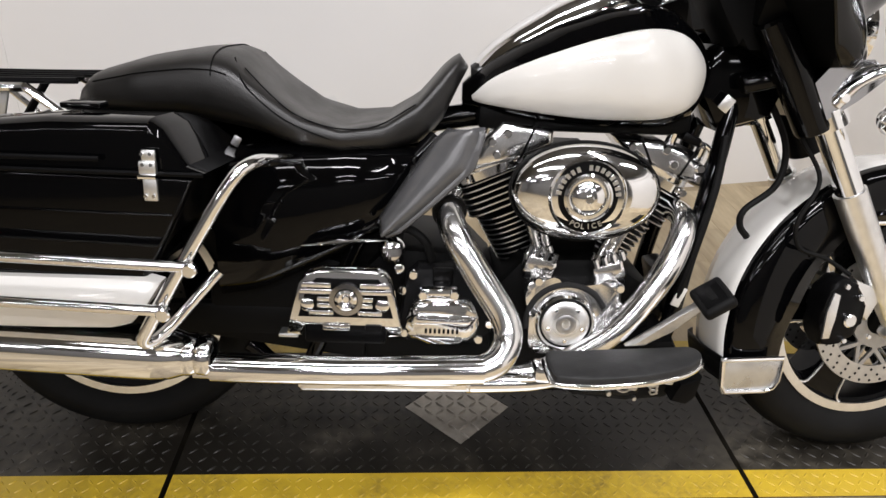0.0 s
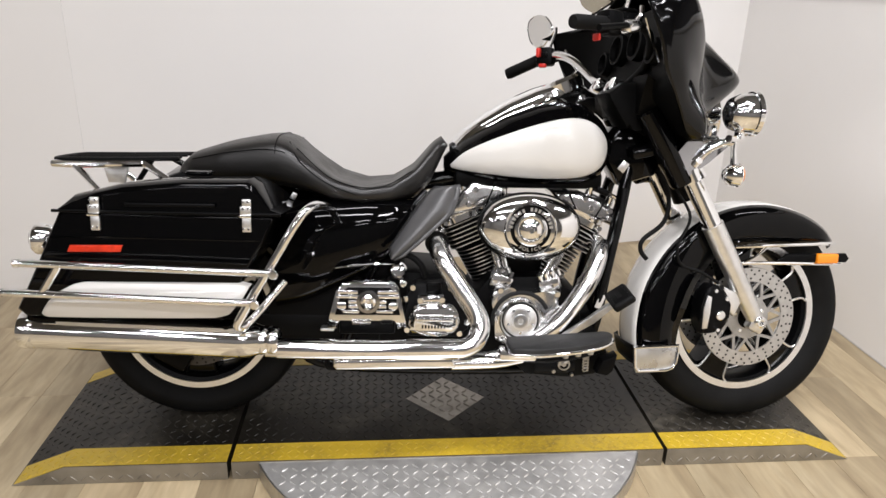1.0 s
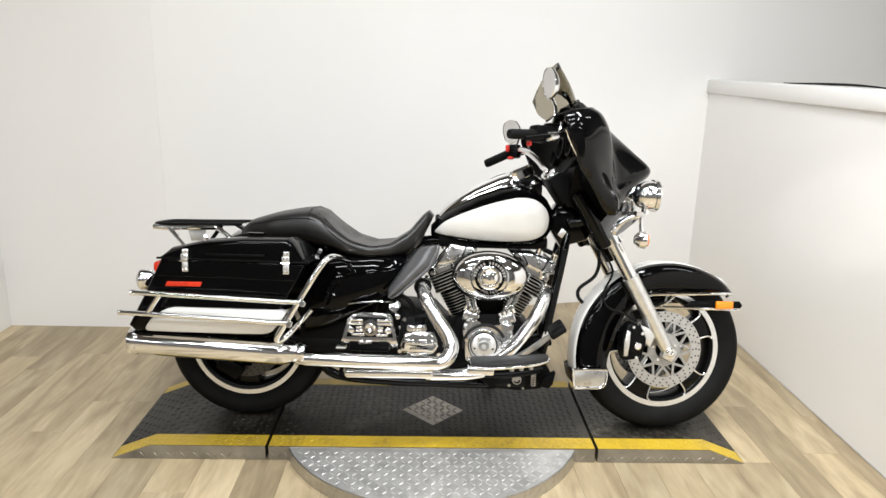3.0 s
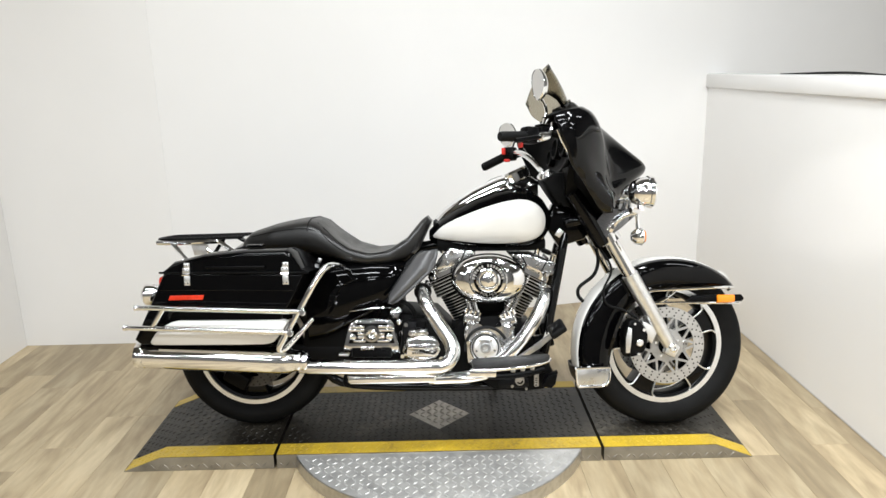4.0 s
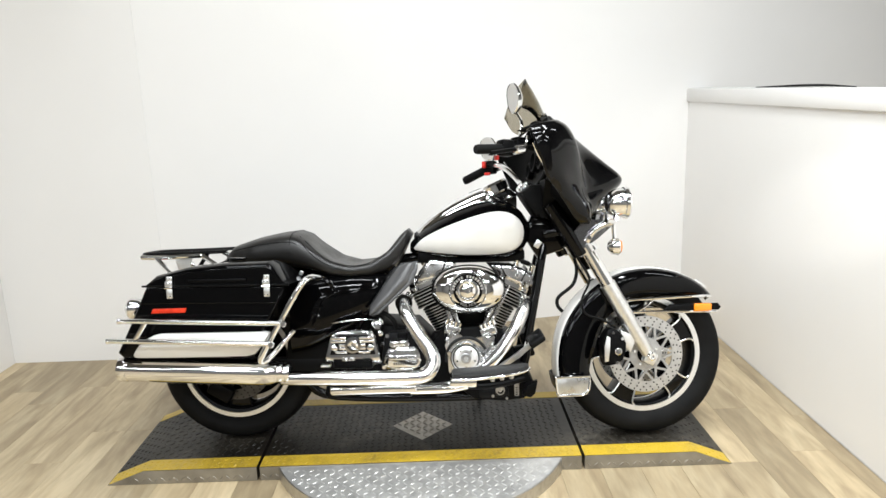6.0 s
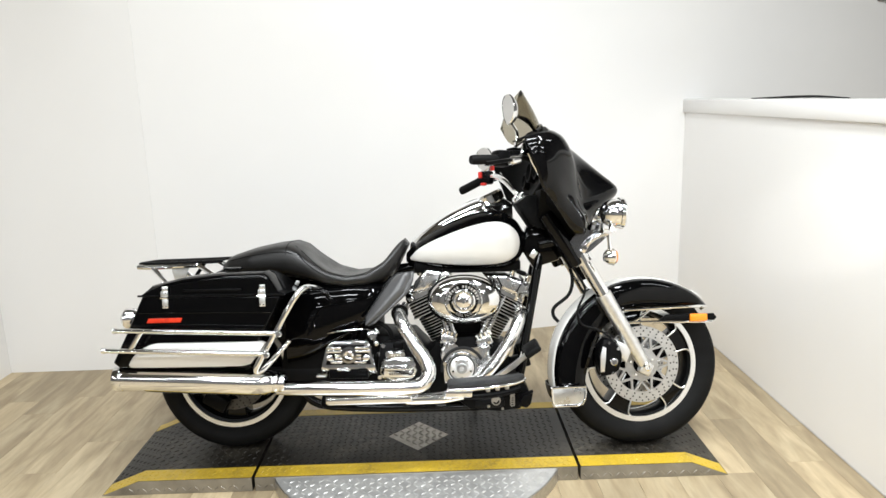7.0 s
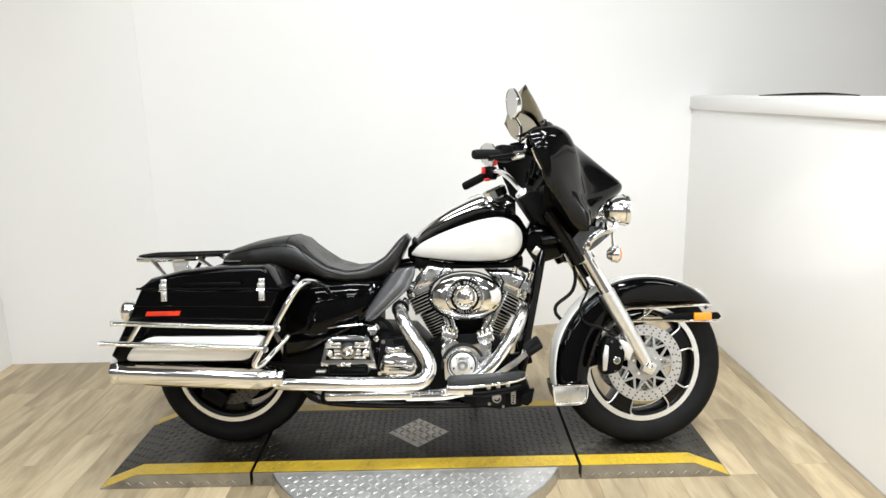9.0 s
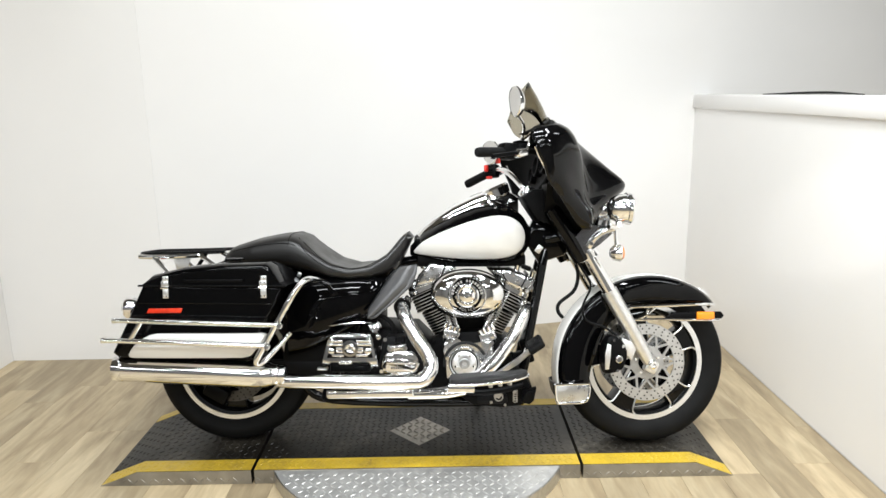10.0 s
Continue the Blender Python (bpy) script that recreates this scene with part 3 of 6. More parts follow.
# fork
for side in (-1, 1):
    y = 0.112 * side
    leg = part("fork_leg", tube_bm([(0.812, y, 0.305), (0.79, y, 0.345), (0.70, y, 0.505), (0.648, y, 0.597)], [0.019, 0.025, 0.030, 0.031], 20, 3), SATIN, bike, "satin silver fork slider", STEER)
    part("fork_tube", tube_bm([(0.652, y, 0.59), (0.648, y, 0.597), (0.565, y, 0.745)], [0.028, 0.0265, 0.0265], 20, 1), CHROME, leg, "polished fork tube cover", STEER)
    part("fork_cover", tube_bm([(0.545, y * 1.06, 0.712), (0.541, y * 1.06, 0.720), (0.432, y * 1.06, 0.905), (0.428, y * 1.06, 0.911)], [0.031, 0.034, 0.034, 0.028], 20, 1), BLACK, leg, "black fork cover", STEER)
    part("axle_clamp", box_bm(0.808, y, 0.306, 0.05, 0.034, 0.052, 0.010, (0, 29, 0)), SATIN, leg, "", STEER)
    part("axle_nut", revolve_bm([(0, 0.0), (0.017, 0.0), (0.017, 0.012), (0.012, 0.016), (0.008, 0.016), (0.008, 0.008), (0, 0.008)], (0.8065, y + side * 0.016, 0.315), (0, side, 0), 16), CHROME, leg, "", STEER)
    cal = part("brake_caliper", prism_bm([(0.625, 0.285), (0.690, 0.300), (0.704, 0.345), (0.700, 0.395), (0.660, 0.428), (0.630, 0.415), (0.612, 0.345)], y - 0.030 * 1, y + 0.026, 0.012, round_corners=4), SATIN_BLACK, leg, "black four piston brake caliper", STEER)
    part("caliper_cap", prism_bm([(0.620, 0.302), (0.636, 0.303), (0.641, 0.345), (0.645, 0.394), (0.631, 0.400), (0.621, 0.36)], y - 0.034, y - 0.028, 0.002), SATIN, cal, "silver caliper cover", STEER)
    for bx, bz, br in ((0.674, 0.340, 0.014), (0.668, 0.298, 0.006), (0.69, 0.388, 0.007), (0.655, 0.412, 0.006)):
        part("caliper_bolt", bolt_bm((bx, y - 0.03, bz), r=br, h=0.007, n=14), CHROME, cal, "", STEER)
    part("caliper_bracket", prism_bm([(0.69, 0.42), (0.735, 0.40), (0.748, 0.37), (0.73, 0.33), (0.70, 0.36)], y - 0.012, y + 0.012, 0.004), SATIN, cal, "", STEER)


# front fender: swept round the axle
def fender_edge(a):
    """Outer and skirt radius at the angle a in degrees, 0 ahead, 90 up."""
    outer = np.interp(a, [38, 50, 60, 75, 90, 110, 130, 150, 165, 177, 190, 200], [0.366, 0.360, 0.353, 0.345, 0.340, 0.338, 0.338, 0.341, 0.346, 0.349, 0.356, 0.362])
    inner = np.interp(a, [38, 44, 50, 60, 75, 90, 108, 122, 134, 157, 170, 182, 195, 200], [0.345, 0.320, 0.288, 0.254, 0.228, 0.221, 0.224, 0.222, 0.213, 0.205, 0.207, 0.220, 0.238, 0.246])
    return outer, inner


def fender_section(a, lift=0.0):
    outer, inner = fender_edge(a)
    outer += lift
    ca, sa = math.cos(radians(a)), math.sin(radians(a))
    w = np.interp(a, [38, 46, 60, 200], [0.055, 0.076, 0.084, 0.084]) + lift
    pts = []
    for y, r in ((-w, inner), (-w, inner * 0.55 + outer * 0.45 - 0.01), (-w * 0.995, outer - 0.038), (-w * 0.93, outer - 0.018), (-w * 0.73, outer - 0.006), (-w * 0.42, outer - 0.001), (0, outer + 0.002)):
        pts.append((r, y))
    pts += [(r, -y) for r, y in pts[-2::-1]]
    return [Vector((AXLE_F[0] + r * ca, y, AXLE_F[2] + r * sa)) for r, y in pts]


def fender_bm(k0, k1):
    bm = bmesh.new()
    loft_bm([fender_section(a)[k0:k1] for a in np.linspace(38, 200, 46)], bm, closed=False)
    return bm


def solid(ob, thickness):
    mod = ob.modifiers.new("thickness", "SOLIDIFY")
    mod.thickness, mod.offset = thickness, -1
    return ob


fender = solid(part("front_fender", fender_bm(0, 5), BLACK, bike, "gloss black fender sides with a white crown", STEER, 50), 0.003)
solid(part("fender_side", fender_bm(8, 13), BLACK, fender, "", STEER, 50), 0.003)
solid(part("fender_crown", fender_bm(4, 9), WHITE, fender, "white painted fender crown", STEER, 50), 0.003)
# chrome trim, marker light and flap of the fender
for side in (-1, 1):
    s = side * 0.094
    bm = tube_bm([(0.735, s, 0.530), (0.90, s, 0.534), (1.025, s * 0.98, 0.536), (1.080, s * 0.7, 0.532)], 0.0055, 8, 4)
    tube_bm([(0.745, s, 0.482), (0.90, s, 0.480), (1.025, s, 0.476), (1.094, s * 0.9, 0.473)], 0.0055, 8, 4, bm)
    tube_bm([(0.765, s, 0.483), (0.80, s, 0.500), (0.835, s, 0.528)], 0.005, 8, 3, bm)
    trim = part("fender_trim", bm, CHROME, fender, "chrome fender trim rail", STEER)
    part("marker_light", box_bm(1.030, s - side * -0.004, 0.4935, 0.070, 0.020, 0.030, 0.005), AMBER, trim, "amber marker light", STEER)
    part("marker_base", prism_bm([(0.87, 0.484), (1.096, 0.480), (1.106, 0.492), (1.094, 0.508), (0.90, 0.508)], s - 0.006, s + 0.006, 0.004), SATIN_BLACK, trim, "", STEER)
part("fender_tip", revolve_bm([(0, -0.02), (0.012, -0.02), (0.016, 0), (0.010, 0.03), (0, 0.045)], (1.062, 0, 0.575), (0.8, 0, -0.5), 16), CHROME, fender, "small chrome fender tip lamp", STEER)


FLAP = [(0.436, 0.246), (0.577, 0.247), (0.576, 0.220), (0.573, 0.190), (0.562, 0.172), (0.540, 0.166), (0.448, 0.166), (0.440, 0.182)]
flap = part("mud_flap", prism_bm(FLAP, -0.1035, -0.0985, 0.0015), FLAP_METAL, fender, "dull bare metal mud flap with a raised chrome border", STEER)
RIM = [(0.440, 0.242), (0.572, 0.243), (0.571, 0.220), (0.568, 0.193), (0.558, 0.177), (0.539, 0.171), (0.452, 0.171), (0.444, 0.185)]
part("flap_border", tube_bm([Vector((x, -0.104, z)) for x, z in RIM + RIM[:1]], 0.0050, 8, 1), CHROME, flap, "", STEER)
bm = bmesh.new()
loft_bm([[Vector((AXLE_F[0] + r * math.cos(radians(a)), y, AXLE_F[2] + r * math.sin(radians(a)))) for y, r in ((-0.093, fender_edge(a)[0] - 0.015), (-0.085, fender_edge(a)[0] - 0.002), (0, fender_edge(a)[0] + 0.004), (0.085, fender_edge(a)[0] - 0.002), (0.093, fender_edge(a)[0] - 0.015))] for a in np.linspace(193, 203, 5)], bm, closed=False)
solid(part("flap_band", bm, SATIN_BLACK, flap, "black rubber flap behind the wheel", STEER), 0.004)


# fairing on the bars: stations from its top edge to its foot, each from the wing's rear edge to the nose
FAIRING_ROWS = [
    [(0.306, -0.330, 1.172), (0.356, -0.334, 1.184), (0.404, -0.314, 1.194), (0.432, -0.256, 1.203), (0.440, -0.165, 1.218), (0.448, -0.070, 1.252), (0.437, 0, 1.258)],
    [(0.308, -0.340, 1.155), (0.366, -0.348, 1.164), (0.425, -0.328, 1.172), (0.460, -0.268, 1.182), (0.480, -0.180, 1.188), (0.482, -0.072, 1.222), (0.480, 0, 1.228)],
    [(0.312, -0.346, 1.135), (0.372, -0.354, 1.140), (0.436, -0.330, 1.140), (0.484, -0.268, 1.145), (0.498, -0.180, 1.150), (0.515, -0.075, 1.190), (0.522, 0, 1.196)],
    [(0.328, -0.350, 1.095), (0.388, -0.352, 1.095), (0.450, -0.318, 1.090), (0.505, -0.258, 1.090), (0.523, -0.180, 1.090), (0.588, -0.075, 1.124), (0.598, 0, 1.132)],
    [(0.348, -0.345, 1.045), (0.405, -0.340, 1.045), (0.472, -0.292, 1.040), (0.520, -0.232, 1.035), (0.548, -0.170, 1.030), (0.652, -0.080, 1.066), (0.666, 0, 1.074)],
    [(0.368, -0.332, 0.991), (0.428, -0.316, 0.991), (0.495, -0.254, 0.990), (0.535, -0.205, 0.985), (0.570, -0.160, 0.980), (0.712, -0.080, 1.010), (0.736, 0, 1.018)],
    [(0.418, -0.290, 0.938), (0.462, -0.272, 0.938), (0.518, -0.226, 0.940), (0.546, -0.188, 0.938), (0.588, -0.155, 0.940), (0.700, -0.085, 0.975), (0.738, 0, 0.978)],
    [(0.462, -0.245, 0.888), (0.500, -0.236, 0.890), (0.540, -0.216, 0.892), (0.568, -0.180, 0.890), (0.588, -0.135, 0.892), (0.650, -0.080, 0.925), (0.680, 0, 0.940)],
    [(0.492, -0.215, 0.852), (0.525, -0.214, 0.852), (0.553, -0.205, 0.853), (0.573, -0.172, 0.852), (0.588, -0.125, 0.855), (0.625, -0.070, 0.880), (0.640, 0, 0.890)],
    [(0.525, -0.190, 0.828), (0.543, -0.190, 0.828), (0.560, -0.184, 0.828), (0.572, -0.155, 0.829), (0.584, -0.110, 0.832), (0.600, -0.060, 0.838), (0.606, 0, 0.840)],
]


def fairing_grid(rows, across, down):
    """Smooth grid over the stations, mirrored to the other side."""
    cols = []
    for row in rows:
        half = [Vector(q) for q in row]
        full = half + [Vector((q.x, -q.y, q.z)) for q in half[-2::-1]]
        cols.append(smooth_path(full, across))
    lines = [smooth_path([r[k] for r in cols], down) for k in range(len(cols[0]))]
    return [list(r) for r in zip(*lines)]


grid = fairing_grid(FAIRING_ROWS, 5, 4)
fairing = solid(part("fairing", loft_bm(grid, None, closed=False), FAIRING, bike, "gloss black batwing fairing on the bars", BARS, 75), 0.004)
# inner fairing, set in from the wing's rear edge
back = []
for row in grid:
    line = []
    e = row[0]
    deep = max(e.x + 0.012, 0.425)
    for s in np.linspace(-1, 1, 25):
        f = 1 - abs(s) ** 5
        line.append(Vector((e.x + 0.006 + (deep - e.x - 0.006) * f, s * (abs(e.y) - 0.004), e.z)))
    back.append(line)
part("inner_fairing", loft_bm(back, None, closed=False), MATT_DARK, fairing, "matt black inner fairing", BARS, 50)
bm = loft_bm([[p + Vector((0.0, 0.004, 0)) for p in grid[0][::1]], [p + Vector((-0.012 if k in (0, len(grid[0]) - 1) else -0.05, 0, -0.022)) for k, p in enumerate(grid[0])]], None, closed=False)
solid(part("fairing_brim", bm, MATT_DARK, fairing, "", BARS, 50), 0.003)
# bright trim on the dash edge and the head lamp under the brow
for s in (-1, 1):
    part("dash_trim", tube_bm([(0.330, s * 0.285, 1.118), (0.352, s * 0.275, 1.075), (0.385, s * 0.262, 1.020)], 0.003, 6, 4), CHROME, fairing, "", BARS)
head = part("head_lamp", revolve_bm([(0.080, -0.03), (0.088, 0.0), (0.090, 0.012), (0.082, 0.020), (0.078, 0.012)], (0.652, 0, 0.905), (1, 0, 0.05), 32), CHROME, fairing, "round head lamp with a chrome ring", BARS)
part("head_lens", revolve_bm([(0.079, 0.012), (0.05, 0.026), (0, 0.032)], (0.652, 0, 0.905), (1, 0, 0.05), 28), LENS, head, "", BARS)
part("head_reflector", revolve_bm([(0.078, 0.010), (0.05, -0.03), (0, -0.045)], (0.652, 0, 0.905), (1, 0, 0.05), 28), CHROME, head, "", BARS)
# gauge cowls, speaker ring and switch panel towards the rider
for y, z, r in ((-0.16, 1.06, 0.035), (0.16, 1.06, 0.035), (-0.06, 1.09, 0.045), (0.06, 1.09, 0.045)):
    part("gauge", revolve_bm([(r * 0.75, 0.0), (r * 0.8, 0.016), (r, 0.014), (r * 1.05, -0.03)], (0.42, y, z), (-1, 0, 0.15), 28), MATT_DARK, fairing, "", BARS)
part("lower_cowl", loft_bm([[Vector((x, y, z)) for x, y, z in ((0.40, -w, 0.90 - d), (0.46, -w * 0.95, 0.86 - d), (0.52, -w * 0.8, 0.86 - d), (0.52, w * 0.8, 0.86 - d), (0.46, w * 0.95, 0.86 - d), (0.40, w, 0.90 - d))] for w, d in ((0.12, 0.0), (0.15, -0.06), (0.17, -0.10))], None), MATT_DARK, fairing, "black fork lock and ignition housing", BARS)
part("fork_shroud", prism_bm([(0.320, 0.955), (0.336, 0.930), (0.380, 0.860), (0.400, 0.868), (0.450, 0.842), (0.50, 0.90), (0.44, 0.985), (0.36, 0.985)], -0.105, -0.005, 0.012), MATT_DARK, fairing, "black steering head cover", BARS)
part("steering_lock", revolve_bm([(0, 0), (0.015, 0), (0.019, 0.006), (0.019, 0.060), (0.014, 0.066), (0, 0.066)], (0.405, -0.085, 0.792), (1, -0.1, 0.22), 20), BLACK, fairing, "gloss black steering lock barrel", BARS)


def screen_base(s):
    return Vector((0.440 - 0.060 * s * s, 0.195 * s, 1.258 - 0.045 * s * s))


def windscreen_bm():
    rings = []
    for v in np.linspace(0, 1, 8):
        row = []
        for s in np.linspace(-1, 1, 17):
            p = screen_base(s)
            tall = 0.150 * math.sqrt(max(1 - 0.80 * abs(s) ** 3.2, 0.0))
            row.append(Vector((p.x - 0.072 * v, p.y * (0.84 + 0.20 * math.sin(math.pi * min(v + 0.1, 1)) - 0.12 * v ** 3), p.z + tall * v)))
        rings.append(row)
    return loft_bm(rings, None, closed=False)


screen = solid(part("windscreen", windscreen_bm(), WIND, bike, "short smoke tinted windscreen", BARS, 60), 0.004)
part("screen_trim", tube_bm([screen_base(s) + Vector((0.002, 0, 0)) for s in np.linspace(-1, 1, 9)], 0.005, 6, 3), SATIN_BLACK, screen, "", BARS)
for s in (-0.7, 0, 0.7):
    part("screen_screw", bolt_bm(screen_base(s) + Vector((0.004, 0, 0.006)), (1, 0, 0.4), 0.008, 0.005), CHROME, screen, "", BARS)

# bars, controls and mirrors
bars = part("handlebar", tube_bm([(0.365, 0.05, 0.975), (0.365, 0.12, 1.01), (0.325, 0.20, 1.075), (0.285, 0.27, 1.098), (0.235, 0.325, 1.078), (0.165, 0.378, 1.045)], 0.0127, 14, 6), CHROME, bike, "chrome handlebar", BARS)
part("bar_half", tube_bm([(0.40, -0.05, 0.985), (0.415, -0.12, 1.03), (0.385, -0.20, 1.085), (0.315, -0.275, 1.104), (0.215, -0.33, 1.092), (0.115, -0.382, 1.085)], 0.0105, 14, 6), RUBBER, bars, "handlebar half wrapped in black cable sleeve", BARS)
part("riser", box_bm(0.366, 0.066, 0.984, 0.046, 0.05, 0.040, 0.008, (0, 25, 0)), CHROME, bars, "chrome bar clamp", BARS)
part("riser", box_bm(0.36, -0.06, 0.972, 0.05, 0.05, 0.042, 0.008, (0, 25, 0)), CHROME, bars, "chrome bar clamp", BARS)
part("grip", tube_bm([(0.208, -0.334, 1.092), (0.120, -0.380, 1.085), (0.111, -0.384, 1.0845)], [0.0165, 0.0170, 0.0145], 18, 1), RUBBER, bars, "black rubber throttle grip", BARS)
part("grip", tube_bm([(0.252, 0.312, 1.086), (0.172, 0.374, 1.048), (0.164, 0.379, 1.045)], [0.018, 0.0185, 0.016], 18, 1), RUBBER, bars, "black rubber clutch grip", BARS)
for p, turn, s in (((0.226, -0.318, 1.096), (0, 0, 28), -1), ((0.268, 0.290, 1.094), (0, 0, -36), 1)):
    sw = part("switch_housing", box_bm(*p, 0.055, 0.046, 0.058, 0.010, turn), SATIN_BLACK, bars, "black switch housing with red buttons", BARS)
    if s > 0:
        part("red_switch", box_bm(p[0] - 0.030, p[1] - 0.018, p[2] + 0.010, 0.012, 0.02, 0.028, 0.003, turn), RED_PLASTIC, sw, "red switch", BARS)
        part("red_switch", box_bm(p[0] - 0.016, p[1] - 0.02, p[2] - 0.030, 0.022, 0.02, 0.012, 0.003, turn), RED_PLASTIC, sw, "red switch", BARS)
    else:
        part("red_switch", box_bm(p[0] - 0.034, p[1] - 0.008, p[2] - 0.034, 0.009, 0.02, 0.017, 0.003, turn), RED_PLASTIC, sw, "red switch", BARS)
    part("lever", tube_bm([(p[0] + 0.045, p[1] - s * 0.01, p[2] - 0.005), (p[0] + 0.02, p[1] + s * 0.05, p[2] - 0.012), (p[0] - 0.07, p[1] + s * 0.11, p[2] - 0.03)], [0.008, 0.007, 0.0075], 8, 4), SATIN_BLACK, bars, "", BARS)
    part("switch_button", box_bm(p[0] - 0.01, p[1] - 0.024, p[2] + 0.004, 0.016, 0.008, 0.014, 0.002, turn), SATIN_BLACK, sw, "", BARS)
part("reservoir", box_bm(0.285, -0.272, 1.112, 0.060, 0.045, 0.034, 0.008, (0, 0, 28)), SATIN_BLACK, bars, "black brake reservoir", BARS)
clamp = part("lever_clamp", box_bm(0.270, -0.336, 1.087, 0.054, 0.036, 0.030, 0.012, (0, -8, 28), segments=4), POLISHED, bars, "polished brake lever clamp", BARS)
part("clamp_bolt", bolt_bm((0.258, -0.358, 1.090), (-0.3, -1, 0), 0.008, 0.006, n=12), CHROME, clamp, "", BARS)
part("clamp_arm", tube_bm([(0.292, -0.318, 1.096), (0.305, -0.315, 1.118), (0.308, -0.312, 1.140)], [0.010, 0.007, 0.006], 10, 3), CHROME, clamp, "", BARS)
part("reservoir_cap", box_bm(0.285, -0.272, 1.134, 0.050, 0.038, 0.010, 0.004, (0, 0, 28)), SATIN_BLACK, bars, "", BARS)


def mirror_bm(c, size, back):
    """A teardrop mirror head: back shell bulged, face flat."""
    bm = bmesh.new()
    n = (Vector((-0.86, -0.50, 0.08)) if c[1] < 0 else Vector((-0.80, -0.60, 0.0))).normalized()
    u, w = (0.66 if c[1] < 0 else 1.05) * Vector((-n.y, n.x, 0)), Vector((0, 0, 1.06))
    shape = [(-0.9, 0.25), (-0.75, 0.75), (-0.2, 1.0), (0.45, 0.85), (0.95, 0.25), (0.9, -0.35), (0.45, -0.8), (-0.1, -0.95), (-0.65, -0.55)]
    pts = [Vector((a, b, 0)) for a, b in shape]
    pts = smooth_path(pts + [pts[0]], 4)[:-1]
    rings = []
    for k, (sc, d) in enumerate(((0.93, 0.02), (1.0, 0.10), (1.05, -0.20), (1.02, -0.75), (0.85, -1.5), (0.55, -1.95), (0.15, -2.1)) if back else ((0.93, 0.03), (0.5, 0.035), (0.1, 0.035))):
        rings.append([Vector(c) + size * (u * q.x * sc + w * q.y * sc) + n * d * 0.015 for q in pts])
    return loft_bm(rings, bm)


for c, y in (((0.250, -0.345, 1.263), -1), ((0.276, 0.40, 1.190), 1)):
    mir = part("mirror", mirror_bm(c, 0.050, True), CHROME, bars, "chrome backed rear view mirror", BARS)
    part("mirror_glass", mirror_bm(c, 0.050, False), MIRROR, mir, "", BARS)
    base = (0.275, -0.285, 1.115) if y < 0 else (0.275, 0.285, 1.11)
    part("mirror_stem", tube_bm([base, (base[0] + 0.02, base[1] - 0.01 * y, base[2] + 0.07), (c[0] + 0.014, c[1] - y * 0.012, c[2] - 0.045)], 0.0055, 8, 4), CHROME, mir, "", BARS)

# lamp bar, passing lamps and turn signals
bar = part("lamp_bar", tube_bm([(0.615, -0.215, 0.836), (0.655, -0.18, 0.832), (0.668, 0, 0.826), (0.655, 0.18, 0.832), (0.615, 0.215, 0.836)], 0.010, 10, 5), CHROME, bike, "chrome passing lamp bar", BARS)
for s in (-1, 1):
    lamp = part("passing_lamp", revolve_bm([(0, -0.050), (0.020, -0.048), (0.040, -0.036), (0.052, -0.010), (0.055, 0.018), (0.059, 0.020), (0.060, 0.032), (0.056, 0.038), (0.050, 0.036)], (0.672, 0.180 * s, 0.903), (1, 0.06 * s, 0), 32), CHROME, bar, "chrome passing lamp", BARS)
    part("lamp_lens", revolve_bm([(0.051, 0.034), (0.03, 0.044), (0, 0.048)], (0.672, 0.180 * s, 0.903), (1, 0.06 * s, 0), 28), LENS, lamp, "clear lens", BARS)
    sig = part("turn_signal", revolve_bm([(0, -0.026), (0.016, -0.024), (0.028, -0.012), (0.031, 0.006), (0.033, 0.012), (0.030, 0.016)], (0.655, 0.182 * s, 0.740), (1, 0.06 * s, 0), 24), CHROME, bar, "chrome turn signal", BARS)
    part("signal_lens", revolve_bm([(0.030, 0.014), (0.022, 0.024), (0, 0.028)], (0.655, 0.182 * s, 0.740), (1, 0.06 * s, 0), 20), AMBER, sig, "amber lens", BARS)
    bm = tube_bm([(0.655, 0.182 * s, 0.768), (0.652, 0.182 * s, 0.806), (0.655, 0.180 * s, 0.836)], [0.009, 0.007, 0.010], 10, 3)
    tube_bm([(0.665, 0.182 * s, 0.835), (0.670, 0.181 * s, 0.868)], 0.014, 10, 1, bm)
    part("lamp_stem", bm, CHROME, bar, "", BARS)
nac = part("fork_nacelle", loft_bm([[Vector((x, y, z)) for x, z in ((0.545, 0.735), (0.60, 0.77), (0.655, 0.815), (0.62, 0.845), (0.545, 0.84), (0.51, 0.80))] for y in (-0.150, -0.08, 0.08, 0.150)], None), SMOKE, bike, "smoky chrome lower fork nacelle", BARS)
for s in (-1, 1):
    arm = part("lamp_bracket", tube_bm([(0.560, 0.140 * s, 0.765), (0.585, 0.158 * s, 0.800), (0.620, 0.172 * s, 0.822), (0.655, 0.178 * s, 0.828)], [0.016, 0.012, 0.010, 0.012], 14, 5), CHROME, nac, "curved chrome lamp bracket", BARS)
    part("nacelle_bolt", bolt_bm((0.566, 0.158 * s, 0.776), (0, s, 0), 0.010, 0.005, n=16), CHROME, arm, "", BARS)
    part("fork_clamp", revolve_bm([(0.027, -0.02), (0.040, -0.018), (0.040, 0.018), (0.027, 0.02)], (0.569, 0.112 * s, 0.738), (-0.49, 0, 0.87), 24), CHROME, nac, "", STEER)
part("steering_stem", tube_bm([(0.62, 0, 0.66), (0.52, 0, 0.86)], 0.034, 18, 1), SATIN_BLACK, nac, "", STEER)
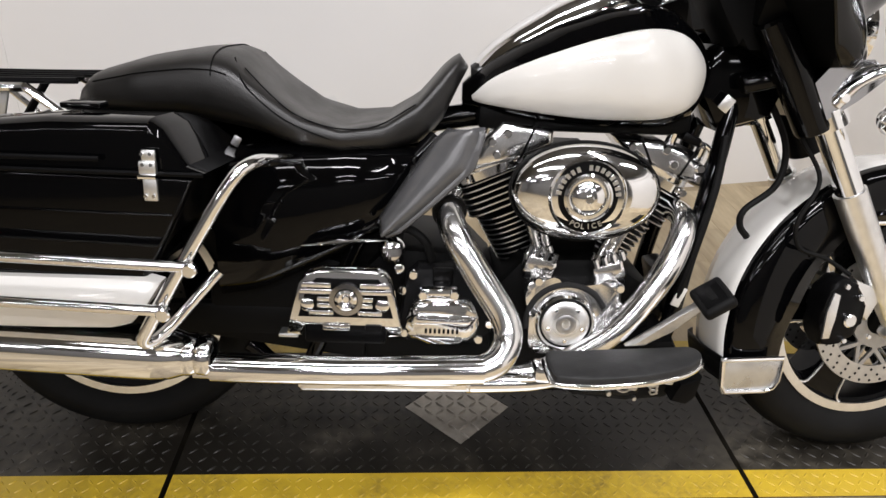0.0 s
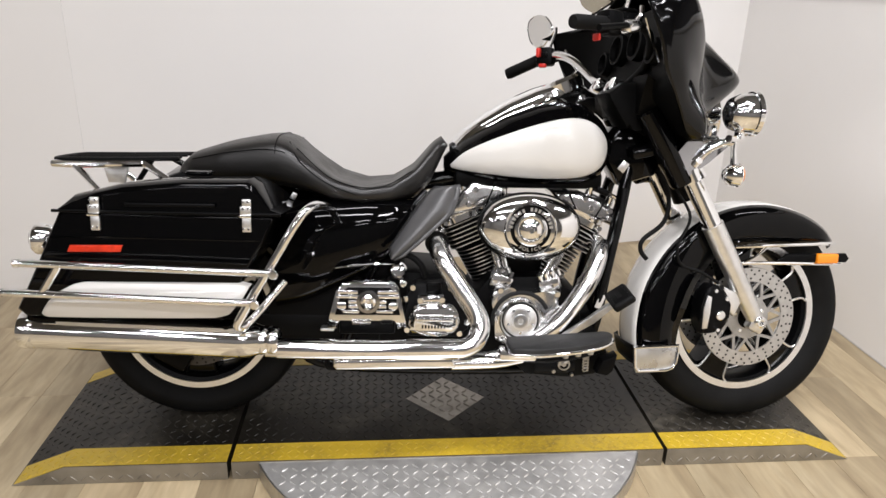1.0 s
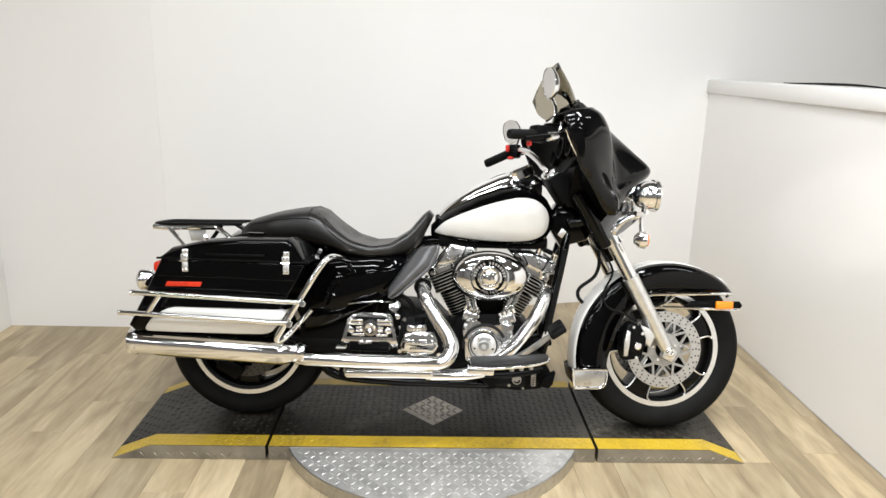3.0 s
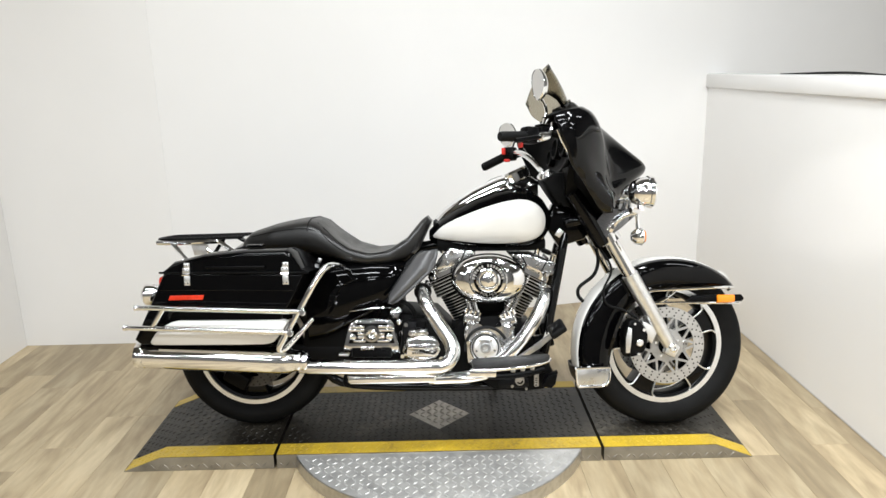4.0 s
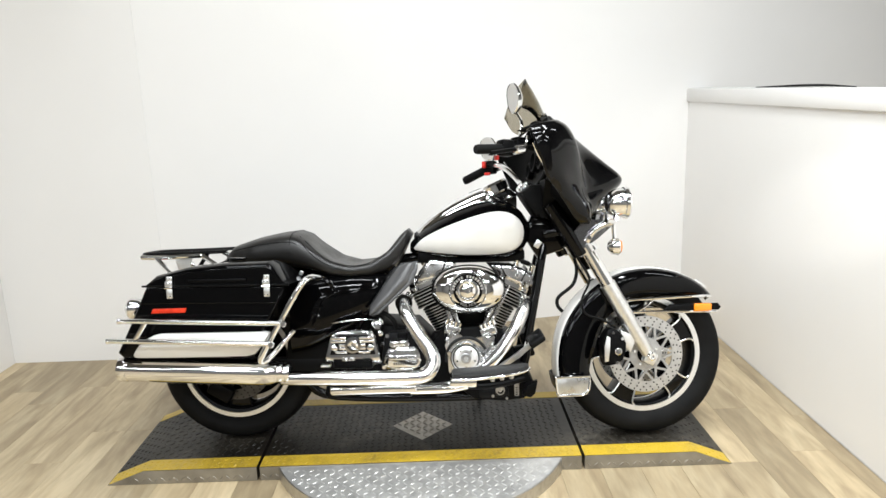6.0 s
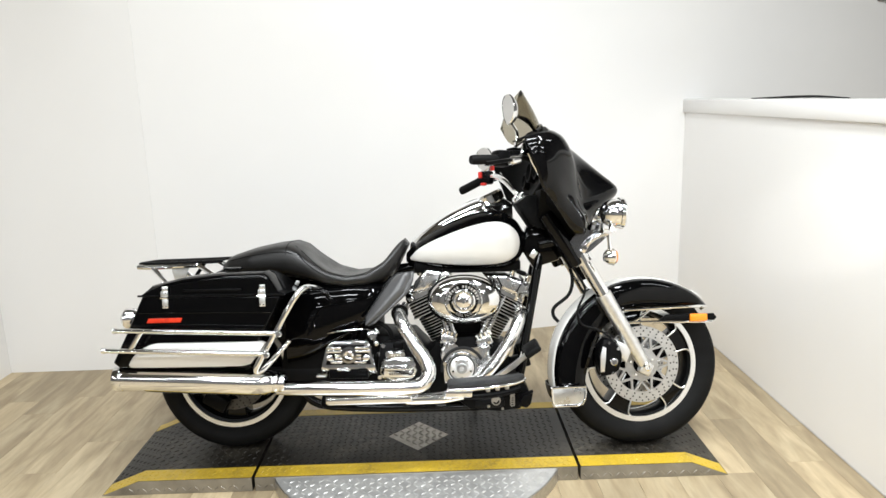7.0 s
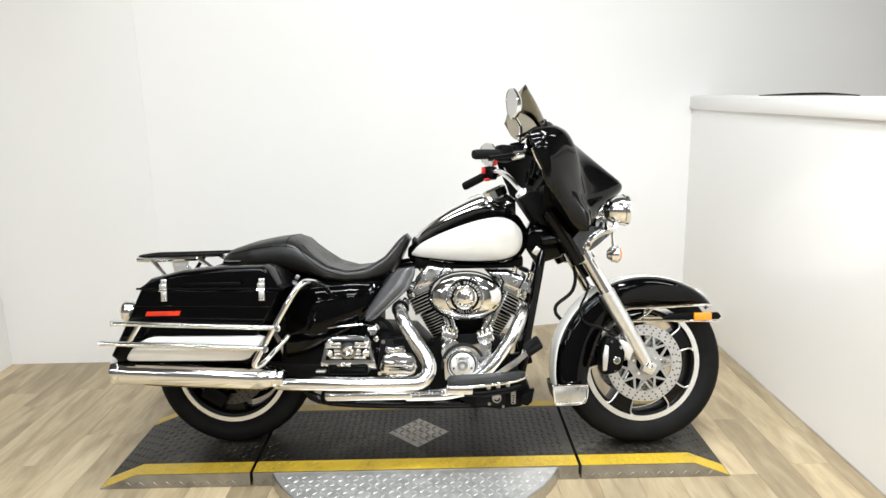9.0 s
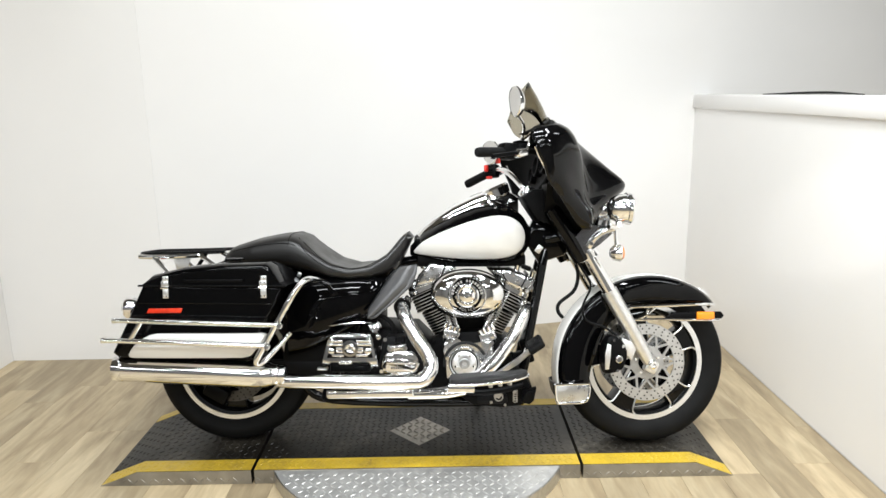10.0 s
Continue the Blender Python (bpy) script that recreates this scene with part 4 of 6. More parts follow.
# cables between the fork legs
part("brake_hose", tube_bm([(0.50, -0.02, 0.78), (0.545, -0.04, 0.68), (0.533, -0.05, 0.60), (0.472, -0.05, 0.548), (0.466, -0.05, 0.515), (0.485, -0.05, 0.490)], 0.007, 8, 6), RUBBER, nac, "black rubber brake hose", STEER)
part("brake_hose", tube_bm([(0.535, -0.10, 0.70), (0.575, -0.12, 0.62), (0.545, -0.118, 0.54), (0.56, -0.112, 0.485), (0.62, -0.118, 0.462), (0.672, -0.125, 0.430)], 0.0045, 8, 6), RUBBER, nac, "thin black brake line", STEER)

# ---- tank ----
def tank_profile(x):
    """Half width, bottom, top and the height of the widest line of the tank at x."""
    t = (x + 0.10) / 0.462
    top = np.interp(x, [-0.10, -0.05, 0.0, 0.07, 0.16, 0.22, 0.290, 0.34, 0.372], [0.775, 0.828, 0.862, 0.900, 0.932, 0.942, 0.930, 0.892, 0.842])
    low = np.interp(x, [-0.10, -0.05, 0.05, 0.16, 0.28, 0.335, 0.372], [0.736, 0.720, 0.707, 0.702, 0.703, 0.722, 0.782])
    w = np.interp(x, [-0.10, -0.06, 0.0, 0.08, 0.16, 0.24, 0.31, 0.35, 0.372], [0.050, 0.085, 0.118, 0.145, 0.157, 0.158, 0.145, 0.115, 0.07])
    return float(w), float(low), float(top)


def tank_ring(x, n=64):
    w, low, top = tank_profile(x)
    ring = []
    for k in range(n):
        a = 2 * math.pi * k / n
        c, s = math.cos(a), math.sin(a)
        y = w * math.copysign(abs(c) ** 0.62, c)
        zc, zh = (low + top) / 2, (top - low) / 2
        z = zc + zh * math.copysign(abs(s) ** 0.8, s)
        y *= 1 - 0.20 * max((z - zc) / zh, 0) ** 2
        ring.append(Vector((x, y, z)))
    return ring


def smooth_x(a, b, n):
    return [a + (b - a) * (0.5 - 0.5 * math.cos(math.pi * k / n)) for k in range(n + 1)]


tank = part("fuel_tank", loft_bm([tank_ring(x) for x in smooth_x(-0.10, 0.372, 44)]), BLACK, bike, "gloss black fuel tank with a white side panel", angle=60)


def tank_side_y(x, z):
    w, low, top = tank_profile(x)
    zc, zh = (low + top) / 2, (top - low) / 2
    s = max(-0.999, min(0.999, (z - zc) / zh))
    sa = math.copysign(abs(s) ** (1 / 0.8), s)
    return w * (math.sqrt(max(1 - sa * sa, 0)) ** 0.62) * (1 - 0.20 * max(s, 0) ** 2)


def tank_panel_bm(outline, side, lift):
    """A painted panel that follows the tank's flank, in rings from its rim to its middle."""
    pts = [Vector((x, 0, z)) for x, z in outline]
    pts = smooth_path(pts + [pts[0]], 5)[:-1]
    mid = sum(pts, Vector()) / len(pts)
    rings = []
    for f in (1.0, 0.985, 0.92, 0.84, 0.75, 0.65, 0.55, 0.45, 0.35, 0.25, 0.15, 0.06, 0.01):
        ring = []
        for q in pts:
            p = mid + (q - mid) * f
            ring.append(Vector((p.x, side * (tank_side_y(p.x, p.z) + (lift if f < 1 else 0)), p.z)))
        rings.append(ring)
    bm = bmesh.new()
    loft_bm(rings, bm, cap=False)
    bm.verts.ensure_lookup_table()
    bm.faces.new([bm.verts[len(bm.verts) - len(pts) + k] for k in range(len(pts))])
    return bm


PANEL = [(-0.084, 0.757), (-0.045, 0.794), (0.035, 0.834), (0.143, 0.873), (0.232, 0.892), (0.293, 0.884), (0.334, 0.850), (0.344, 0.804), (0.325, 0.757), (0.262, 0.731), (0.133, 0.727), (-0.005, 0.738), (-0.074, 0.746)]
for side in (-1, 1):
    part("white_panel", tank_panel_bm(PANEL, side, 0.0030), WHITE, tank, "creamy white painted tank panel", angle=60)
# chrome console along the tank's top
def tank_top(x):
    return tank_profile(x)[2]


rings = []
for x in np.linspace(-0.085, 0.325, 20):
    f = (x + 0.085) / 0.41
    w = 0.034 + 0.040 * math.sin(math.pi * min(f * 1.05, 1)) ** 0.7
    z = tank_top(x)
    h = 0.024 + 0.030 * f
    rings.append([Vector((x, y * w, z - 0.010 + q * h)) for y, q in ((-1, 0), (-0.92, 0.75), (-0.6, 1.15), (0, 1.3), (0.6, 1.15), (0.92, 0.75), (1, 0))])
console = part("tank_console", loft_bm(rings), CHROME, tank, "chrome console on the tank", angle=50)
part("console_gauge", revolve_bm([(0.058, -0.02), (0.060, 0.010), (0.052, 0.020), (0, 0.022)], (0.235, 0, 0.982), (-0.45, 0, 1), 32), CHROME, console, "")

# ---- seat ----
TOP = [(-0.835, 0.722), (-0.822, 0.752), (-0.785, 0.783), (-0.69, 0.812), (-0.60, 0.831), (-0.545, 0.837), (-0.515, 0.835), (-0.490, 0.822), (-0.442, 0.778), (-0.398, 0.746), (-0.323, 0.722), (-0.247, 0.727), (-0.187, 0.762), (-0.135, 0.816), (-0.108, 0.833), (-0.092, 0.812)]
LOW = [(-0.835, 0.708), (-0.61, 0.700), (-0.475, 0.678), (-0.399, 0.655), (-0.324, 0.648), (-0.247, 0.650), (-0.179, 0.662), (-0.141, 0.700), (-0.111, 0.765), (-0.092, 0.805)]


def seat_top(x):
    return np.interp(x, *zip(*TOP)) - np.interp(x, [-0.66, -0.56, -0.53, -0.49, -0.44, -0.30, -0.10], [0.0, 0.003, 0.010, 0.024, 0.014, 0.010, 0.0])


def seat_ring(x, lift=0.0):
    top = seat_top(x) + lift
    low = np.interp(x, *zip(*LOW)) - lift
    w = np.interp(x, [-0.835, -0.79, -0.70, -0.56, -0.50, -0.42, -0.32, -0.24, -0.17, -0.12, -0.092], [0.075, 0.125, 0.155, 0.170, 0.172, 0.182, 0.180, 0.155, 0.115, 0.085, 0.05]) + lift
    dish = np.interp(x, [-0.52, -0.44, -0.32, -0.2, -0.12], [0.0, 0.018, 0.022, 0.014, 0.0])
    ring = []
    for k in range(36):
        a = 2 * math.pi * k / 36
        c, s = math.cos(a), math.sin(a)
        y = w * math.copysign(abs(c) ** 0.6, c)
        z = (top + low) / 2 + (top - low) / 2 * math.copysign(abs(s) ** 0.62, s)
        if s > 0:
            z -= dish * (1 - (y / w) ** 2)
        ring.append(Vector((x, y, z)))
    return ring


seat = part("seat", loft_bm([seat_ring(x) for x in np.interp(np.linspace(0, 1, 49), np.linspace(0, 1, 49), np.linspace(-0.835, -0.092, 49))]), VINYL, bike, "black vinyl two-up saddle with stitched seams", angle=70)
# piping and stitched seams
def seat_side(x, f):
    """A point on the flank at the share f of the height."""
    top, low = seat_top(x), np.interp(x, *zip(*LOW))
    w = np.interp(x, [-0.835, -0.79, -0.70, -0.56, -0.50, -0.42, -0.32, -0.24, -0.17, -0.12, -0.092], [0.075, 0.125, 0.155, 0.170, 0.172, 0.182, 0.180, 0.155, 0.115, 0.085, 0.05])
    s = 2 * f - 1
    sa = math.copysign(abs(s) ** (1 / 0.62), s)
    return Vector((x, -w * math.sqrt(max(1 - sa * sa, 0)) ** 0.6, low + (top - low) * f))


part("seam", tube_bm([q + Vector((0, 0, 0.0006)) for q in seat_ring(-0.552, 0.0002)[1:18]], 0.0013, 6, 2), MATT_DARK, seat)
for side in (-1, 1):
    flip = Matrix.Diagonal((1, -side, 1, 1))
    part("seam", tube_bm([seat_side(x, 0.74) for x in np.linspace(-0.78, -0.525, 12)], 0.0014, 6, 2), MATT_DARK, seat, "", flip)
    part("seam", tube_bm([seat_side(x, f) for x, f in ((-0.52, 0.95), (-0.50, 0.80), (-0.47, 0.68), (-0.42, 0.60), (-0.36, 0.52), (-0.30, 0.30), (-0.27, 0.12))], 0.0014, 6, 4), MATT_DARK, seat, "", flip)
    if side < 0:
        part("seam", tube_bm([seat_side(x, f) for x, f in ((-0.50, 0.93), (-0.45, 0.86), (-0.40, 0.82), (-0.33, 0.80), (-0.26, 0.80), (-0.19, 0.85))], 0.0015, 6, 4), MATT_DARK, seat, "", flip)

# ---- frame, rear fender and side covers ----
frame_part = part("frame", tube_bm([(0.44, 0, 0.86), (0.36, -0.01, 0.80), (0.10, 0, 0.735), (-0.15, 0, 0.70), (-0.42, 0, 0.62)], 0.024, 12, 4), BLACK, bike, "gloss black steel frame")
for s in (-1, 1):
    part("down_tube", tube_bm([(0.435, s * 0.045, 0.80), (0.405, s * 0.085, 0.66), (0.362, s * 0.115, 0.45), (0.335, s * 0.125, 0.30), (0.285, s * 0.125, 0.20), (0.10, s * 0.125, 0.175), (-0.40, s * 0.125, 0.185), (-0.52, s * 0.13, 0.25)], 0.0175, 12, 5), BLACK, frame_part, "")
    part("rear_tube", tube_bm([(-0.15, s * 0.10, 0.68), (-0.22, s * 0.135, 0.60), (-0.30, s * 0.15, 0.47), (-0.36, s * 0.15, 0.30), (-0.40, s * 0.14, 0.20)], 0.016, 12, 5), BLACK, frame_part, "")
part("neck", tube_bm([(0.50, 0, 0.76), (0.43, 0, 0.90)], 0.036, 16, 1), BLACK, frame_part, "")
part("neck_gusset", prism_bm([(0.350, 0.790), (0.378, 0.868), (0.45, 0.890), (0.525, 0.800), (0.500, 0.735), (0.40, 0.705)], -0.075, 0.045, 0.014), BLACK, frame_part, "")
part("neck_badge", box_bm(0.398, -0.103, 0.762, 0.022, 0.004, 0.030, 0.002, (0, 35, 0)), SATIN, frame_part, "small metal badge")
part("swing_arm", prism_bm([(-0.60, 0.27), (-0.28, 0.225), (-0.26, 0.42), (-0.40, 0.46), (-0.58, 0.42)], -0.15, 0.15, 0.014), MATT_DARK, frame_part, "black swing arm and battery tray")
bm = bmesh.new()
loft_bm([[Vector((AXLE_R[0] + r * math.cos(radians(a)), y, AXLE_R[2] + r * math.sin(radians(a)))) for y, r in ((-0.115, 0.28), (-0.115, 0.35), (-0.10, 0.372), (-0.06, 0.383), (0, 0.387), (0.06, 0.383), (0.10, 0.372), (0.115, 0.35), (0.115, 0.28))] for a in np.linspace(25, 186, 30)], bm, closed=False)
rear_fender = solid(part("rear_fender", bm, BLACK, bike, "gloss black rear fender"), 0.004)


def side_cover_bm(s):
    rings = []
    for x in np.linspace(-0.56, -0.17, 12):
        f = (x + 0.56) / 0.39
        top = np.interp(x, [-0.56, -0.45, -0.3, -0.17], [0.640, 0.665, 0.672, 0.655])
        low = np.interp(x, [-0.56, -0.48, -0.36, -0.25, -0.17], [0.36, 0.38, 0.44, 0.50, 0.60])
        w = np.interp(x, [-0.56, -0.45, -0.30, -0.2, -0.17], [0.175, 0.195, 0.19, 0.165, 0.13])
        rings.append([Vector((x, s * w * q, low + (top - low) * v)) for q, v in ((0.5, 0.0), (0.88, 0.02), (0.97, 0.12), (1.0, 0.35), (1.0, 0.62), (0.95, 0.86), (0.82, 0.98), (0.5, 1.0))])
    return loft_bm(rings)


for s in (-1, 1):
    cover = part("side_cover", side_cover_bm(s), BLACK, bike, "gloss black side cover", angle=60)
    part("cover_crease", tube_bm([(-0.395, s * 0.196, 0.485), (-0.34, s * 0.196, 0.492), (-0.28, s * 0.188, 0.496), (-0.235, s * 0.178, 0.494)], [0.001, 0.005, 0.004, 0.001], 8, 3), CHROME, cover, "slim chrome name strip")
# dark mass of the battery tray, oil pan and swing arm
part("swing_arm", box_bm(-0.60, -0.135, 0.31, 0.50, 0.035, 0.07, 0.012), MATT_DARK, bike, "black swing arm")
part("swing_arm", box_bm(-0.60, 0.135, 0.31, 0.50, 0.035, 0.07, 0.012), MATT_DARK, bike, "black swing arm")
part("battery_tray", box_bm(-0.36, 0, 0.43, 0.30, 0.24, 0.40, 0.03), MATT_DARK, bike, "black battery and oil tray")

# ---- saddlebags ----
BAG = [(-0.998, 0.670), (-0.504, 0.662), (-0.535, 0.601), (-0.588, 0.506), (-0.612, 0.432), (-0.640, 0.412), (-1.095, 0.412), (-1.115, 0.430), (-1.062, 0.535)]
LID = [(-1.010, 0.664), (-0.966, 0.708), (-0.856, 0.733), (-0.720, 0.746), (-0.575, 0.748), (-0.556, 0.735), (-0.522, 0.674), (-0.495, 0.664)]


def bag_bm(outline, ys):
    """A bag body: the outline drawn in towards its faces."""
    mid = Vector((sum(x for x, z in outline) / len(outline), sum(z for x, z in outline) / len(outline)))
    rings = []
    for y, f in ys:
        rings.append([Vector((mid.x + (x - mid.x) * (1 - f / 0.30), y, mid.y + (z - mid.y) * (1 - f / 0.17))) for x, z in outline])
    return loft_bm(rings)


for s in (-1, 1):
    o = lambda y: s * y
    bag = part("saddlebag", bag_bm(BAG, ((o(0.205), 0.0), (o(0.385), 0.0), (o(0.405), 0.001), (o(0.416), 0.004), (o(0.420), 0.010), (o(0.4201), 0.013))), BLACK, bike, "gloss black hard saddlebag with latches and rails", angle=45)
    lid_rings = []
    for y, top in ((0.205, 0.034), (0.27, 0.016), (0.33, 0.006), (0.385, 0.006), (0.400, 0.008), (0.409, 0.013), (0.414, 0.022), (0.4141, 0.026)):
        lid_rings.append([Vector((x + (0.42 - y) * (0.12 if x > -0.6 else 0.0), o(y), z - (top if z > 0.70 else top * 0.02 if z < 0.69 else top * 0.4))) for x, z in LID])
    lid = part("bag_lid", loft_bm(lid_rings), BLACK, bag, "gloss black bag lid", angle=28)
    part("lid_seam", tube_bm([(-1.012, o(0.419), 0.666), (-0.75, o(0.424), 0.664), (-0.495, o(0.419), 0.662)], 0.004, 6, 2), SATIN_BLACK, bag, "")
    part("bag_handle", box_bm(-0.745, o(0.424), 0.683, 0.205, 0.006, 0.009, 0.003), SATIN_BLACK, lid, "dark lid handle groove")
    for x in (-0.915, -0.573):
        latch = part("latch", box_bm(x, o(0.424), 0.672, 0.026, 0.010, 0.022, 0.003), SATIN, bag, "polished metal bag latch")
        part("latch_plate", box_bm(x + 0.002, o(0.423), 0.690, 0.021, 0.006, 0.018, 0.002), SATIN, latch)
        part("latch_plate", box_bm(x + 0.001, o(0.423), 0.640, 0.021, 0.006, 0.036, 0.002), SATIN, latch)
        part("latch_roll", tube_bm([(x - 0.013, o(0.430), 0.660), (x + 0.013, o(0.430), 0.660)], 0.004, 8, 1), CHROME, latch)
        bm = bmesh.new()
        for dz in (0.693, 0.677, 0.630):
            bolt_bm((x + 0.006, o(0.428), dz), (0, s, 0), 0.003, 0.002, bm, 7)
            bolt_bm((x - 0.006, o(0.428), dz), (0, s, 0), 0.003, 0.002, bm, 7)
        tagged(part("rivet_pattern", bm, CHROME, latch), kind="stuff")
    part("reflector", prism_bm([(-0.976, 0.587), (-0.857, 0.588), (-0.863, 0.572), (-0.983, 0.571)], o(0.419), o(0.425), 0.001), RED, bag, "red reflector strip")
    part("bag_badge", box_bm(-0.494, o(0.236), 0.683, 0.014, 0.004, 0.018, 0.002, (0, 28, 0)), STEEL, bag, "small metal catch")
    part("bag_cap", box_bm(-0.700, o(0.33), 0.749, 0.060, 0.04, 0.010, 0.004), BLACK, bag, "")
    part("bag_crease", tube_bm([(-1.03, o(0.4195), 0.606), (-0.80, o(0.4205), 0.604), (-0.545, o(0.4195), 0.600)], 0.0022, 6, 2), BLACK, bag)
    # white lower panel, bulged
    rings = []
    for z, y in ((0.500, 0.418), (0.499, 0.432), (0.494, 0.437), (0.480, 0.4445), (0.464, 0.452), (0.458, 0.4525), (0.440, 0.4445), (0.424, 0.4365), (0.416, 0.432), (0.412, 0.418)):
        x0 = float(np.interp(z, [0.412, 0.424, 0.448, 0.476, 0.492, 0.500], [-1.046, -1.052, -1.036, -1.008, -0.985, -0.950]))
        x1 = float(np.interp(z, [0.412, 0.424, 0.458, 0.494, 0.500], [-0.650, -0.620, -0.590, -0.569, -0.590]))
        row = [Vector((x0 + (x1 - x0) * f, o(y - 0.010 * (abs(2 * f - 1) ** 16)), z)) for f in (0, 0.01, 0.03, 0.25, 0.5, 0.75, 0.97, 0.99, 1)]
        rings.append(row + [Vector((x1, o(0.405), z)), Vector((x0, o(0.405), z))])
    part("bag_panel", loft_bm(rings), WHITE, bag, "white painted lower bag panel", angle=24)
    # chrome rails and guard
    rails = part("bag_rail", tube_bm([(-1.068, o(0.472), 0.554), (-0.504, o(0.472), 0.536)], 0.0086, 12, 1), CHROME, bike, "chrome saddlebag rail")
    part("lower_rail", tube_bm([(-1.110, o(0.472), 0.486), (-0.548, o(0.472), 0.465)], 0.0086, 12, 1), CHROME, rails)
    part("rail_strut", tube_bm([(-0.982, o(0.470), 0.552), (-1.024, o(0.470), 0.486)], 0.0085, 10, 1), CHROME, rails)
    bm = tube_bm([(-0.402, o(0.165), 0.640), (-0.401, o(0.28), 0.662), (-0.406, o(0.365), 0.678), (-0.422, o(0.425), 0.684), (-0.450, o(0.450), 0.656), (-0.511, o(0.458), 0.554), (-0.580, o(0.455), 0.436), (-0.596, o(0.448), 0.405), (-0.588, o(0.43), 0.396), (-0.562, o(0.40), 0.418), (-0.50, o(0.36), 0.490)], 0.0104, 14, 5)
    guard = part("bag_guard", bm, CHROME, bike, "chrome saddlebag guard tube")
    part("guard_bolt", bolt_bm((-0.503, o(0.482), 0.536), (0, s, 0), 0.011, 0.008, n=14), CHROME, guard)
    part("guard_bolt", bolt_bm((-0.547, o(0.482), 0.465), (0, s, 0), 0.011, 0.008, n=14), CHROME, guard)
    for q in ((-1.068, 0.554), (-1.110, 0.486)):
        part("rail_end", revolve_bm([(0.0095, 0), (0.0102, 0.002), (0.0102, 0.010), (0.007, 0.013), (0, 0.013)], (q[0], o(0.472), q[1]), (-1, 0, 0.03), 14), CHROME, rails)
    # mufflers
    muff = part("muffler", revolve_bm([(0, 0.05), (0.030, 0.05), (0.034, 0.0), (0.046, 0.004), (0.047, 0.02), (0.0475, 0.30), (0.0475, 0.515), (0.044, 0.545), (0.030, 0.585), (0.026, 0.60)], (-1.128, o(0.365), 0.366), (1, 0, -0.045), 40), CHROME, bike, "long chrome muffler")
    part("muffler_tip", revolve_bm([(0.047, 0.0), (0.0485, 0.006), (0.0485, 0.03), (0.047, 0.036)], (-1.128, o(0.365), 0.366), (1, 0, -0.045), 40), CHROME, muff)
    part("clamp", revolve_bm([(0.026, -0.012), (0.034, -0.006), (0.037, 0.004), (0.035, 0.014), (0.032, 0.020), (0.0345, 0.024), (0.0345, 0.040), (0.031, 0.046), (0.024, 0.047)], (-0.562, o(0.365), 0.3405), (1, 0, -0.03), 32), CHROME, muff, "chrome exhaust clamp")
    part("muffler_bracket", box_bm(-0.86, o(0.33), 0.409, 0.40, 0.05, 0.014, 0.004), SATIN_BLACK, muff)

# ---- luggage rack and tail ----
rack = part("luggage_rack", tube_bm([(-0.82, -0.10, 0.762), (-0.98, -0.10, 0.758), (-1.13, -0.095, 0.756), (-1.16, -0.07, 0.756), (-1.165, 0, 0.756), (-1.16, 0.07, 0.756), (-1.13, 0.095, 0.756), (-0.98, 0.10, 0.758), (-0.82, 0.10, 0.762)], 0.006, 10, 4), SATIN_BLACK, bike, "black topped chrome luggage rack")
for s in (-1, 1):
    part("rack_leg", tube_bm([(-1.155, s * 0.108, 0.746), (-1.09, s * 0.110, 0.744), (-0.93, s * 0.110, 0.748), (-0.905, s * 0.112, 0.744), (-0.835, s * 0.125, 0.700)], 0.0095, 10, 3), CHROME, rack, "chrome rack rail")
    part("rack_leg", tube_bm([(-1.095, s * 0.112, 0.742), (-1.02, s * 0.125, 0.668)], 0.0085, 10, 1), CHROME, rack, "chrome rack leg")
for y in (-0.05, 0.0, 0.05):
    part("rack_slat", tube_bm([(-1.16, y, 0.757), (-0.83, y, 0.763)], 0.0035, 8, 1), SATIN_BLACK, rack)
part("aerial_plate", prism_bm([(-1.045, 0.745), (-0.978, 0.745), (-0.972, 0.735), (-0.985, 0.69), (-1.03, 0.69)], -0.062, -0.056, 0.002), SATIN, rack, "bare metal bracket plate")
part("rack_stay", tube_bm([(-0.93, 0.0, 0.75), (-0.985, 0.0, 0.67)], 0.008, 8, 1), SATIN_BLACK, rack)
part("tail_mount", prism_bm([(-0.93, 0.69), (-0.80, 0.735), (-0.72, 0.74), (-0.72, 0.69)], -0.10, 0.10, 0.012), SATIN_BLACK, rear_fender, "")
for s in (-1, 1):
    sig = part("rear_signal", revolve_bm([(0, -0.04), (0.022, -0.038), (0.036, -0.022), (0.041, 0.0), (0.041, 0.014), (0.036, 0.020)], (-1.140, s * 0.215, 0.560), (-1, 0, 0), 28), CHROME, bike, "chrome rear turn signal")
    part("signal_lens", revolve_bm([(0.036, 0.018), (0.024, 0.028), (0, 0.032)], (-1.140, s * 0.215, 0.560), (-1, 0, 0), 24), LENS, sig, "clear lens")
    part("signal_stalk", tube_bm([(-1.12, s * 0.19, 0.56), (-1.08, s * 0.06, 0.57)], 0.012, 10, 1), CHROME, sig)
part("tail_lamp", box_bm(-1.165, 0, 0.575, 0.05, 0.10, 0.06, 0.016), RED, rear_fender, "red tail lamp")

